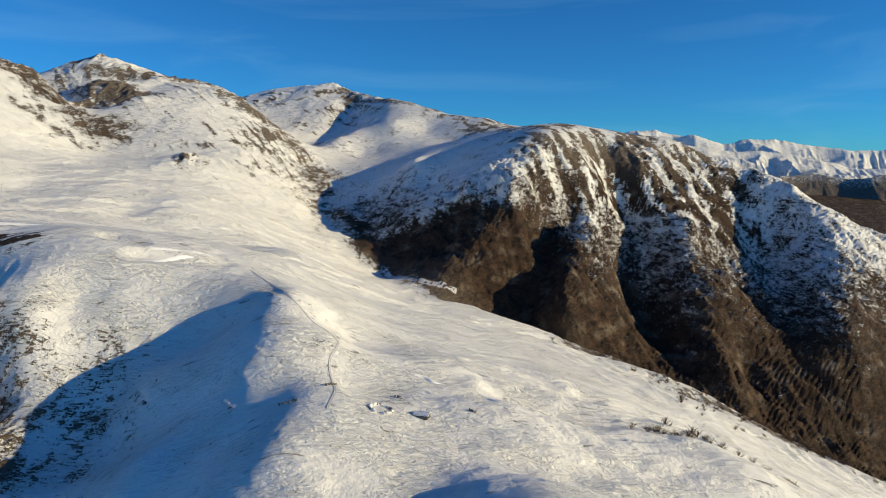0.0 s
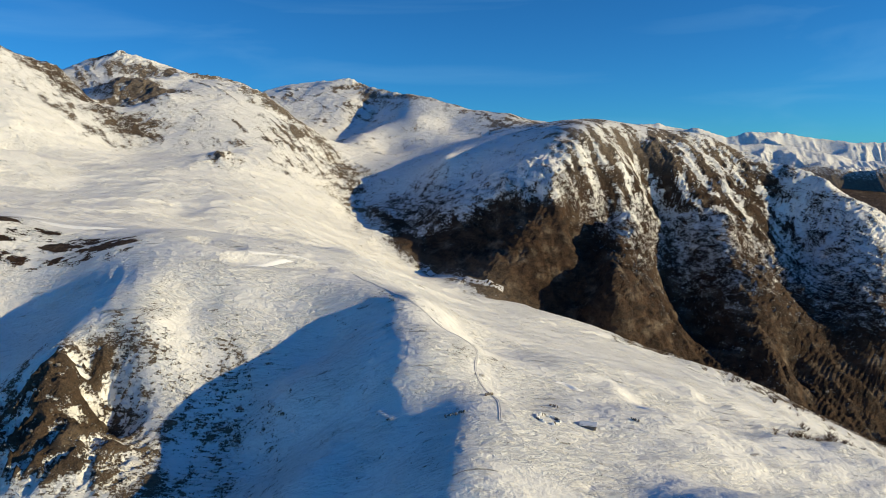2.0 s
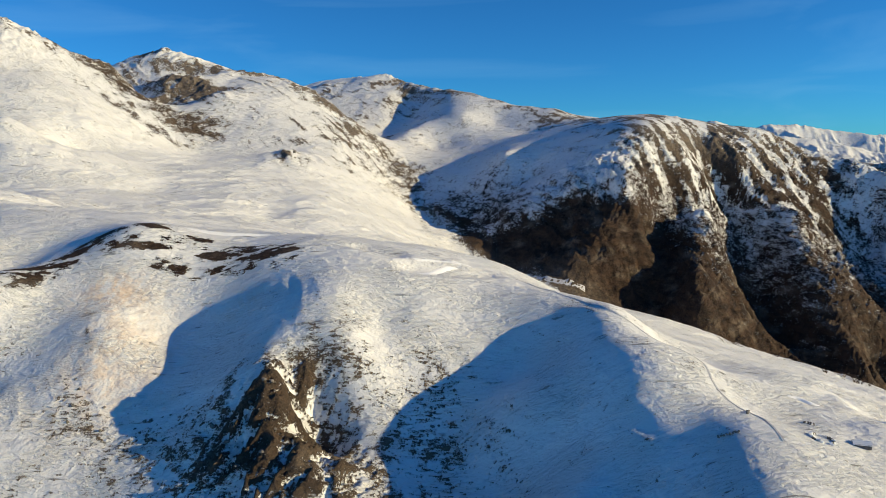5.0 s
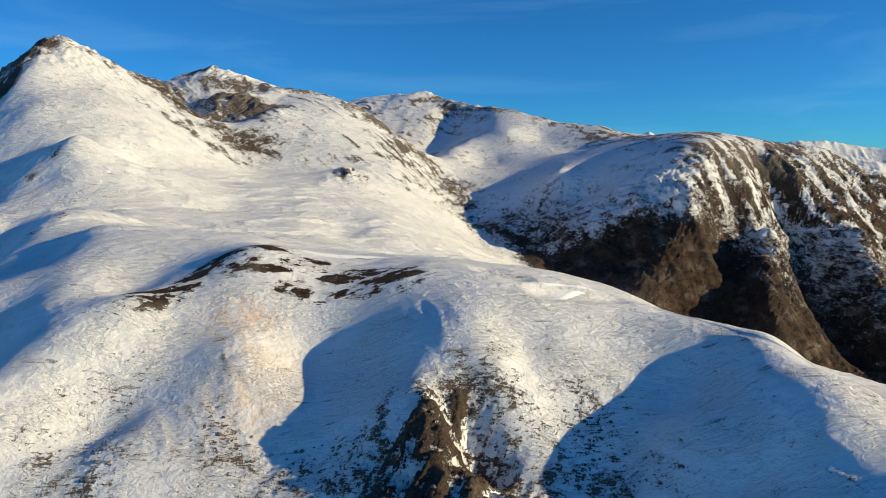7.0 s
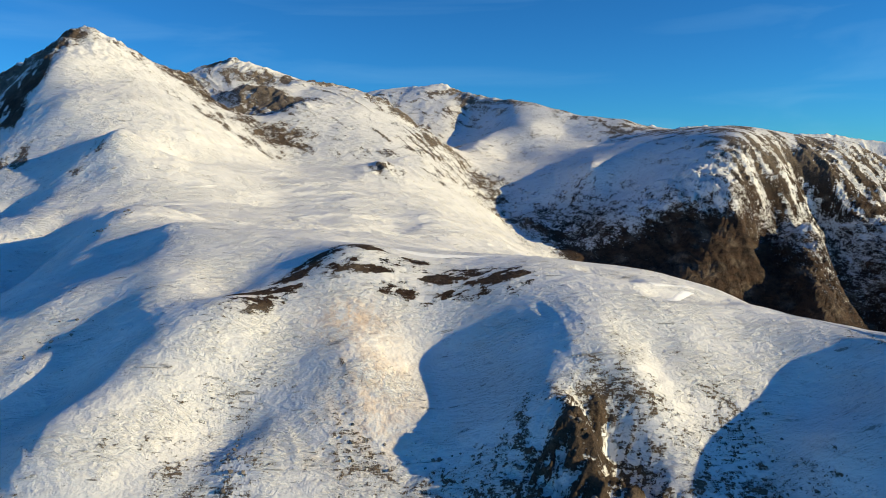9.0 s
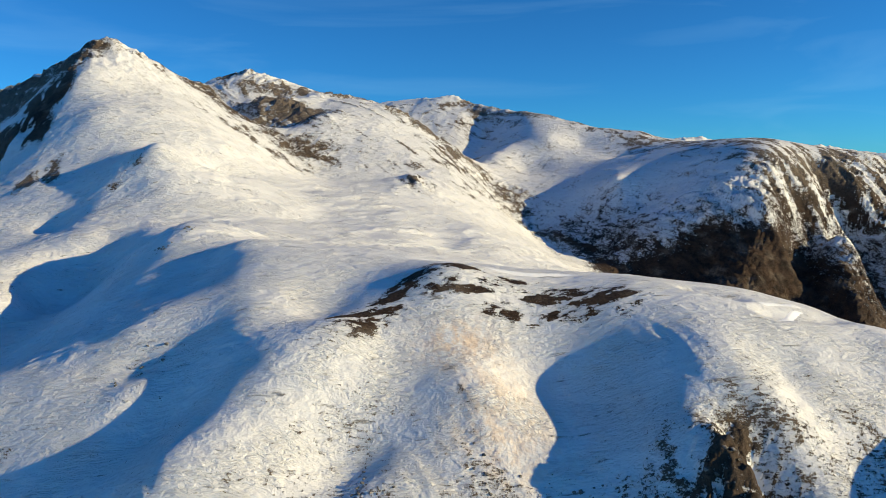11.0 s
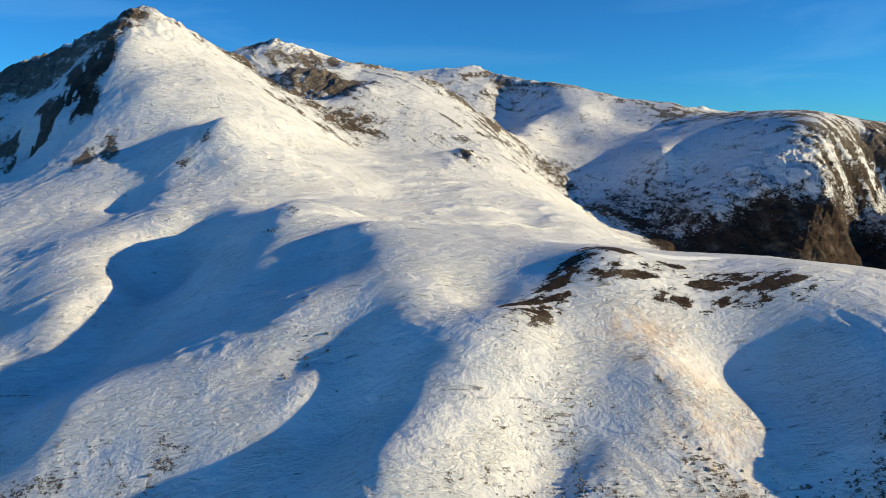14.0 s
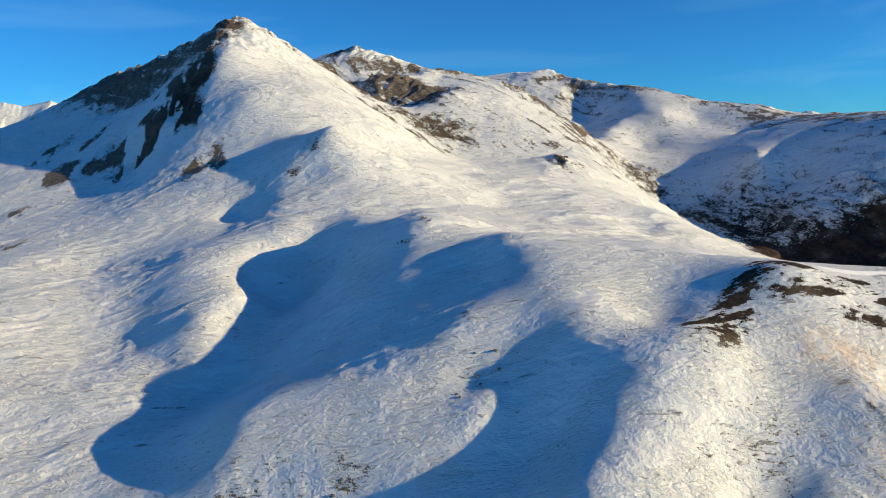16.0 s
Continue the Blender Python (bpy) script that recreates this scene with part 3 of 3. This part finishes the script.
    m.node_tree.links.new(maths("MULTIPLY_ADD", cover, 0.25, 0.62), shader.inputs["Roughness"])
    shader.inputs["Specular IOR Level"].default_value = 0.25
    wind = noise(0.3, 4, (0.5, 1.6, 1), 0.5, 0.2)
    drifts = noise(0.09, 5, (0.8, 1.5, 1), 0.52, 0.4)
    relief = maths("ADD", maths("ADD", maths("MULTIPLY", maths("MULTIPLY", wind, 1.3), ramp(broad, 0.34, 0.6)), maths("MULTIPLY", drifts, 2.6)), maths("ADD", maths("MULTIPLY", grain, 0.14), maths("MULTIPLY", cover, maths("MULTIPLY_ADD", fine, 6.0, -0.8))))
    blown = node("Mapping", {"Vector": place, "Rotation": (0, 0, radians(-24)), "Scale": (0.3, 1.0, 0.8)}).outputs[0]
    ridges = node("TexNoise", {"Vector": blown, "Scale": 0.42, "Detail": 7.0, "Roughness": 0.6, "Distortion": 0.7}).outputs["Fac"]
    creases = node("Math", operation="ABSOLUTE", inputs={0: maths("SUBTRACT", ridges, 0.5)}).outputs[0]
    relief = maths("ADD", relief, maths("ADD", maths("MULTIPLY", maths("MULTIPLY", creases, ramp(broad, 0.36, 0.62)), -4.2), maths("MULTIPLY", noise(0.55, 4, (1, 0.7, 1), 0.55), 0.5)))
    bump = node("Bump", {"Height": relief, "Strength": 0.85, "Distance": 1.0})
    m.node_tree.links.new(bump.outputs[0], shader.inputs["Normal"])
    return m


MOUNTAIN = mountain_material()
centre = [0.25 * (a[:-1, :-1] + a[1:, :-1] + a[:-1, 1:] + a[1:, 1:]) for a in (GX, GY, GZ)]
f_dark, f_wild, _, _ = [w.ravel() > 0.5 for w in regions(*centre)]
cx, cy = centre[0].ravel(), centre[1].ravel()
on_face = f_dark & (cx > 40 + 0.12 * (cy - 1000)) & (cy < 1420 + 0.1 * cx)
on_hills = f_dark & ~on_face
far_back = f_wild & (cy > 1420)
on_peak = f_wild & ~far_back & (cx < -500 - 0.25 * (cy - 1050))
on_ridge = f_wild & ~far_back & ~on_peak
tagged(sheet_piece("ground", ~(on_face | on_hills | f_wild)), "snow-covered alpine ridge and plateau with thin bare patches", "ground", kind="structure")
tagged(sheet_piece("mountain", on_face), "dark brown ribbed mountain with snow-streaked crest across the valley", "mountain")
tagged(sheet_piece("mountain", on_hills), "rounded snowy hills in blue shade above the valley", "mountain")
tagged(sheet_piece("mountain", on_peak), "high snowy peak with rocky summit and dark shaded cliff", "mountain")
tagged(sheet_piece("mountain", on_ridge), "snowy mountain ridge with brown rocky ribs", "mountain")
tagged(sheet_piece("mountain", far_back), "snow-covered pointed peaks behind the plateau", "mountain")


def mountain_range(name, label, depth, foot, bare, relief):
    """A far chain: a grid whose middle line is the crest, with spurs down both sides."""
    crest = RANGES[name]
    cols, rows = 520, 80
    u = np.linspace(crest[0][0], crest[-1][0], cols)
    top = np.interp(u, [p[0] for p in crest], [p[2] for p in crest])
    back = np.interp(u, [p[0] for p in crest], [p[1] for p in crest])
    v = np.linspace(-1, 0.6, rows)
    x, y = np.repeat(u[None, :], rows, 0), back[None, :] + v[:, None] * depth
    wx, wy = x + 130 * fractal(x / 260, y / 260, 3, k=2), y + 130 * fractal(x / 260, y / 260, 3, k=4)
    spurs = fractal(wx / 330, wy / 300, 6, 0.55, 1, True)
    fall = np.abs(v)[:, None] ** 0.8
    z = top[None, :] + (1.3 * fractal(x / 420, y / 300, 5, 0.6, 3, True) + 0.5 * fractal(wx / 140, wy / 140, 4, 0.6, 5)) * relief * 2.6 * (1 - 0.5 * fall) - (top[None, :] - foot) * fall + spurs * relief * 24 * np.minimum(fall * 2, 1)
    me = grid_mesh(name, x, y, z, MOUNTAIN)
    low = smooth(top[None, :] - 15, top[None, :] - 95, z)
    me.attributes.new("bare", "FLOAT", "POINT").data.foreach_set("value", np.clip(bare + 0 * z + (0.5 * low if bare > 0.3 else 0.1 * low), 0, 1).ravel().astype(np.float32))
    return tagged(new("mountain_range", me), label, "mountain range")


mountain_range("far_range", "jagged snow-white mountain chain on the horizon", 520, 330, 0.24, 9)
mountain_range("left_range", "snowy mountain chain far behind the high peak", 520, 330, 0.24, 7)
mountain_range("middle_range", "snowy rounded mountains before the far chain", 420, 300, 0.28, 6)
mountain_range("wooded_hill", "dark wooded hill with a snowy flat top", 300, 180, 0.62, 3)


# ---- things ----
def surface(x, y):
    """The height of the ground at a place of the plan."""
    x, y = np.atleast_1d(np.array(x, float)), np.atleast_1d(np.array(y, float))
    z = base_height(x, y)
    return z + rough(x, y, z)


def plain(name, colour, second, scale, roughness=0.85, bump=0.4):
    """A matt material whose colour wanders between two tones."""
    m = bpy.data.materials.new(name)
    m.use_nodes = True
    node = graph(m)
    shader = m.node_tree.nodes["Principled BSDF"]
    place = node("NewGeometry").outputs["Position"]
    fac = node("TexNoise", {"Vector": place, "Scale": scale, "Detail": 8.0, "Roughness": 0.65}).outputs["Fac"]
    tone = node("MapRange", {"Value": fac, "From Min": 0.35, "From Max": 0.65}).outputs[0]
    own = node("ObjectInfo").outputs["Random"]
    mixed = m.node_tree.nodes.new("ShaderNodeMix")
    mixed.data_type = "RGBA"
    mixed.inputs[6].default_value, mixed.inputs[7].default_value = (*colour, 1), (*second, 1)
    m.node_tree.links.new(tone, mixed.inputs["Factor"])
    shade = node("HueSaturation", {"Color": mixed.outputs[2], "Value": node("MapRange", {"Value": own, "To Min": 0.75, "To Max": 1.25}).outputs[0]}).outputs[0]
    m.node_tree.links.new(shade, shader.inputs["Base Color"])
    m.node_tree.links.new(node("Bump", {"Height": fac, "Strength": bump, "Distance": 0.3}).outputs[0], shader.inputs["Normal"])
    shader.inputs["Roughness"].default_value = roughness
    return m


STONE = plain("stone", (0.10, 0.09, 0.08), (0.26, 0.23, 0.2), 1.5)
SLATE = plain("slate", (0.035, 0.036, 0.04), (0.08, 0.08, 0.085), 2.0)
SNOW = plain("drifted_snow", (0.8, 0.81, 0.83), (0.88, 0.88, 0.88), 0.5, 0.65, 0.5)
TRODDEN = plain("trodden_snow", (0.58, 0.58, 0.6), (0.76, 0.76, 0.77), 1.2, 0.8, 0.8)
TWIG = plain("twigs", (0.07, 0.04, 0.025), (0.14, 0.085, 0.05), 4.0)
WOOD = plain("weathered_wood", (0.07, 0.055, 0.045), (0.13, 0.105, 0.085), 3.0)


def link_mesh(name, bm, material):
    me = bpy.data.meshes.new(name)
    bm.to_mesh(me)
    bm.free()
    me.materials.append(material)
    return new(name, me)


def part(name, bm, material, parent, label=""):
    ob = link_mesh(name, bm, material)
    ob.parent = parent
    return tagged(ob, label) if label else ob


def empty(name, x, y, turn=0.0, sink=0.0):
    ob = new(name)
    ob.matrix_world = pose(x, y, float(surface(x, y)[0]) - sink, 0, 0, turn)
    return ob


def boulder(seed, size=1.0):
    """A broken block of rock: a ball cut by planes, with uneven faces."""
    rng = random.Random(seed)
    bm = bmesh.new()
    bmesh.ops.create_icosphere(bm, subdivisions=2, radius=size)
    for _ in range(7):
        n = Vector((rng.uniform(-1, 1), rng.uniform(-1, 1), rng.uniform(-0.6, 1))).normalized()
        d = size * rng.uniform(0.5, 0.8)
        for v in bm.verts:
            over = v.co.dot(n) - d
            if over > 0:
                v.co -= n * over
    for v in bm.verts:
        v.co += Vector((rng.uniform(-1, 1), rng.uniform(-1, 1), rng.uniform(-1, 1))) * 0.05 * size
        v.co.z *= 0.75
    return bm


def block(dx, dy, dz, seed=0, wobble=0.04):
    rng = random.Random(seed)
    bm = bmesh.new()
    bmesh.ops.create_cube(bm, size=1.0)
    bmesh.ops.scale(bm, vec=(dx, dy, dz), verts=bm.verts)
    bmesh.ops.bevel(bm, geom=bm.edges[:], offset=0.12 * min(dx, dy, dz), segments=1, affect="EDGES")
    for v in bm.verts:
        v.co += Vector((rng.uniform(-1, 1), rng.uniform(-1, 1), rng.uniform(-1, 1))) * wobble
    return bm


def ribbon(name, line, width, bank, material, label, category, step=2.0):
    """A trodden track laid on the ground: a bed between two low banks."""
    pts = np.array([p[:2] for p in resampled([(a, b, 0) for a, b in line], step)], float)
    for _ in range(6):
        pts[1:-1] = 0.25 * pts[:-2] + 0.5 * pts[1:-1] + 0.25 * pts[2:]
    d = np.gradient(pts, axis=0)
    d /= np.linalg.norm(d, axis=1, keepdims=True)
    side = np.stack([-d[:, 1], d[:, 0]], 1)
    profile = ((-1.6, -0.3), (-1.0, bank), (-0.55, 0.08), (0.55, 0.08), (1.0, bank), (1.6, -0.3))
    x = np.stack([pts[:, 0] + side[:, 0] * a * width for a, _ in profile], 1)
    y = np.stack([pts[:, 1] + side[:, 1] * a * width for a, _ in profile], 1)
    mid = surface(x.ravel(), y.ravel()).reshape(x.shape)
    z = mid + np.array([h for _, h in profile])[None, :] + 0.12 * fractal(x / 2.2, y / 2.2, 3, k=2)
    return tagged(new(name, grid_mesh(name, x, y, z, material)), label, category, kind="structure")


ribbon("path", ((-116, 412), (-83, 353), (-69, 338), (-58, 324), (-48, 314), (-51, 296), (-48, 285), (-43, 267), (-44, 251)), 0.42, 0.22, TRODDEN, "narrow trodden footpath winding over the snowy spur", "footpath")
ribbon("path", ((-989, 807), (-966, 832), (-948, 857), (-918, 858)), 1.6, 0.5, TRODDEN, "snowed-over track across the mountain slope", "footpath", 4.0)
ribbon("path", ((-81, 934), (-53, 888), (-21, 862), (15, 855)), 3.0, 0.4, TRODDEN, "snowy track down in the shaded valley", "road", 4.0)


def stone_ring(x, y, radius):
    ring = tagged(empty("sheepfold", x, y), "round dry-stone sheepfold half buried in snow", "sheepfold")
    rng = random.Random(5)
    meshes = [boulder(k, 0.62) for k in range(4)]
    made = []
    for k, bm in enumerate(meshes):
        me = bpy.data.meshes.new("stone")
        bm.to_mesh(me)
        bm.free()
        me.materials.append(STONE if k == 1 else SNOW)
        made.append(me)
    for k in range(44):
        a = 2 * math.pi * k / 44
        if 4.3 < a < 4.9:
            continue
        px, py = radius * math.cos(a) * 1.1 + rng.uniform(-0.2, 0.2), radius * 0.9 * math.sin(a) + rng.uniform(-0.2, 0.2)
        ob = new("stone", made[rng.randrange(4)])
        ob.parent = ring
        ob.location = (px, py, float(surface(x + px, y + py)[0]) - ring.location.z + rng.uniform(0.1, 0.5))
        ob.rotation_euler = (rng.uniform(0, 6), rng.uniform(0, 6), rng.uniform(0, 6))
        ob.scale = [rng.uniform(0.8, 1.5)] * 3
    return ring


stone_ring(-25, 261, 4.0)


def stone_hut(x, y, turn):
    hut = tagged(empty("stone_hut", x, y, turn, 0.4), "low ruined stone hut with dark slate roof deep in snow", "hut")
    for name, dx, dy, px, py in (("wall", 8.0, 0.7, 0, -2.2), ("wall", 8.0, 0.7, 0, 2.2), ("wall", 0.7, 3.9, -3.7, 0), ("wall", 0.7, 1.4, 3.7, 1.2)):
        bm = block(dx, dy, 2.4, 3, 0.06)
        bmesh.ops.translate(bm, vec=(px, py, 1.0), verts=bm.verts)
        part(name, bm, STONE, hut)
    bm = block(9.0, 3.1, 0.22, 4, 0.03)
    bmesh.ops.rotate(bm, matrix=Matrix.Rotation(radians(24), 3, "X"), verts=bm.verts)
    bmesh.ops.translate(bm, vec=(0, -1.35, 2.55), verts=bm.verts)
    part("roof_slope", bm, SNOW, hut)
    bm = block(9.0, 3.1, 0.5, 5, 0.05)
    bmesh.ops.rotate(bm, matrix=Matrix.Rotation(radians(-24), 3, "X"), verts=bm.verts)
    bmesh.ops.translate(bm, vec=(0, 1.35, 2.6), verts=bm.verts)
    part("roof_slope", bm, SNOW, hut, "snow-covered roof slope")
    bm = block(0.3, 1.1, 1.7, 6, 0.02)
    bmesh.ops.translate(bm, vec=(3.75, -0.4, 0.8), verts=bm.verts)
    part("door", bm, WOOD, hut, "weathered wooden door")
    return hut


stone_hut(-9, 263, -18).scale = (0.72, 0.72, 0.72)


def drift(x, y, length, height, width, turn, seed):
    """A wind-packed bank of snow with a steep lee side."""
    u, v = np.meshgrid(np.linspace(-1, 1, 60), np.linspace(-1, 1, 24))
    crest = np.where(v < 0.25, smooth(-1, 0.25, v), smooth(1, 0.25, v)) * (1 - u * u) ** 0.7
    c, s = math.cos(radians(turn)), math.sin(radians(turn))
    px, py = u * length / 2, v * width + 1.5 * np.sin(u * 3 + seed)
    gx, gy = x + c * px - s * py, y + s * px + c * py
    gz = surface(gx.ravel(), gy.ravel()).reshape(gx.shape) - 0.35 + height * crest + 0.25 * fractal(gx / 5, gy / 5, 3, k=seed)
    return tagged(new("snowdrift", grid_mesh("snowdrift", gx, gy, gz, SNOW)), "wind-packed snow bank with a shaded steep side", "snowdrift", "snowdrifts on the ridge")


for k, (x, y, length, height, width, turn) in enumerate(((-165, 409, 40, 0.7, 4, 40), (-162, 423, 44, 0.8, 4, 20), (-234, 684, 60, 1.8, 4, 10), (-8, 306, 14, 1.2, 2, -10), (22, 291, 16, 1.0, 2, -20), (-295, 457, 60, 1.4, 4, 8), (-339, 517, 70, 1.5, 4, 14), (-253, 674, 50, 1.2, 3, 5))):
    drift(x, y, length, height, width, turn, k)


def stone_wall(line, seed):
    """A low broken field wall of stacked stones, its stones joined into one part."""
    rng = random.Random(seed)
    x0, y0 = line[0]
    wall = tagged(empty("stone_wall", x0, y0), "low broken dry-stone field wall showing through snow", "wall", "old field walls")
    total = bmesh.new()
    for p in resampled([(a, b, 0) for a, b in line], 0.9):
        for layer in range(2):
            one = boulder(rng.randrange(1000), rng.uniform(0.35, 0.6))
            px, py = p[0] + rng.uniform(-0.3, 0.3), p[1] + rng.uniform(-0.3, 0.3)
            bmesh.ops.translate(one, vec=(px - x0, py - y0, float(surface(px, py)[0]) - wall.location.z + 0.15 + 0.5 * layer), verts=one.verts)
            me = bpy.data.meshes.new("piece")
            one.to_mesh(me)
            one.free()
            total.from_mesh(me)
            bpy.data.meshes.remove(me)
    ob = part("stones", total, STONE, wall)
    ob["kind"] = "stuff"
    return wall


stone_wall(((-64, 259), (-57, 258)), 1)
stone_wall(((-48, 272), (-45, 277)), 2)
stone_wall(((-20.5, 281), (-18.5, 279)), 3)
stone_wall(((10, 271.5), (12, 269.5)), 4)


def shrub_mesh(seed):
    """Bare twigs that fork upwards from one root."""
    rng = random.Random(seed)
    verts, faces = [], []

    def twig(a, b, ra, rb):
        axis = (b - a).normalized()
        side = axis.orthogonal().normalized()
        other = axis.cross(side)
        base = len(verts)
        for p, r in ((a, ra), (b, rb)):
            for k in range(3):
                t = 2 * math.pi * k / 3
                verts.append(p + (side * math.cos(t) + other * math.sin(t)) * r)
        for k in range(3):
            faces.append((base + k, base + (k + 1) % 3, base + 3 + (k + 1) % 3, base + 3 + k))

    for _ in range(16):
        a = Vector((rng.uniform(-0.25, 0.25), rng.uniform(-0.25, 0.25), -0.2))
        lean = Vector((rng.uniform(-1, 1), rng.uniform(-1, 1), rng.uniform(0.7, 1.8)))
        b = a + lean * rng.uniform(0.5, 0.9)
        twig(a, b, 0.05, 0.03)
        for _ in range(4):
            c = b + (lean + Vector((rng.uniform(-1, 1), rng.uniform(-1, 1), rng.uniform(-0.3, 0.8)))) * rng.uniform(0.2, 0.5)
            twig(b, c, 0.03, 0.012)
            for _ in range(3):
                d = c + Vector((rng.uniform(-1, 1), rng.uniform(-1, 1), rng.uniform(0, 1))) * 0.35
                twig(c, d, 0.016, 0.006)
    me = bpy.data.meshes.new("shrub")
    me.from_pydata([tuple(v) for v in verts], [], faces)
    me.materials.append(TWIG)
    return me


def scatter(rng, count, patches):
    """Places strewn over round patches of the plan."""
    out = []
    for _ in range(count):
        x, y, rx, ry = patches[rng.randrange(len(patches))]
        out.append((rng.gauss(x, rx * 0.6), rng.gauss(y, ry * 0.6)))
    return np.array(out)


rng = random.Random(11)
SHRUB_MESHES = [shrub_mesh(k) for k in range(5)]
places = scatter(rng, 230, ((83, 845, 20, 14), (133, 815, 30, 16), (222, 828, 40, 20), (225, 608, 30, 20), (266, 560, 30, 20), (197, 467, 30, 20), (301, 533, 30, 20), (102, 311, 20, 8), (122, 319, 14, 6), (154, 310, 16, 10), (243, 535, 30, 16), (275, 553, 24, 14), (293, 527, 14, 8), (306, 535, 20, 12), (209, 584, 40, 20), (166, 661, 40, 20)))
for (x, y), z in zip(places, surface(places[:, 0], places[:, 1])):
    ob = new("shrub", SHRUB_MESHES[rng.randrange(5)])
    k = rng.uniform(0.9, 2.2) * (1.5 if y > 620 else 1.0)
    ob.matrix_world = pose(x, y, z, 0, 0, rng.uniform(0, 360)) @ Matrix.Diagonal((k, k, k * rng.uniform(0.7, 1.0), 1))
    tagged(ob, "leafless reddish-brown shrub rising from the snow", "shrub", "shrubs on the slope")

ROCK_MESHES = []
for k in range(7):
    me = bpy.data.meshes.new("rock")
    bm = boulder(40 + k, 1.0)
    bm.to_mesh(me)
    bm.free()
    me.materials.append(STONE)
    ROCK_MESHES.append(me)
places = scatter(rng, 210, ((-239, 301, 30, 20), (-381, 317, 10, 16), (-334, 330, 12, 12), (-297, 317, 18, 14), (-163, 319, 14, 14), (-245, 306, 20, 12), (-548, 554, 6, 4), (-533, 575, 8, 8), (-560, 367, 10, 6), (-506, 402, 18, 22), (-372, 1013, 18, 18), (-240, 296, 26, 16)))
for (x, y), z in zip(places, surface(places[:, 0], places[:, 1])):
    ob = new("rock", ROCK_MESHES[rng.randrange(7)])
    k = rng.choice((0.4, 0.5, 0.7, 0.9, 1.3)) * (2.2 if y > 900 else 1.0)
    ob.matrix_world = pose(x, y, z, rng.uniform(-25, 25), rng.uniform(-25, 25), rng.uniform(0, 360)) @ Matrix.Diagonal((k * rng.uniform(0.8, 1.5), k, k * rng.uniform(0.6, 1.0), 1))
    tagged(ob, "dark grey-brown rock lying in the snow", "rock", "rocks on the slopes")
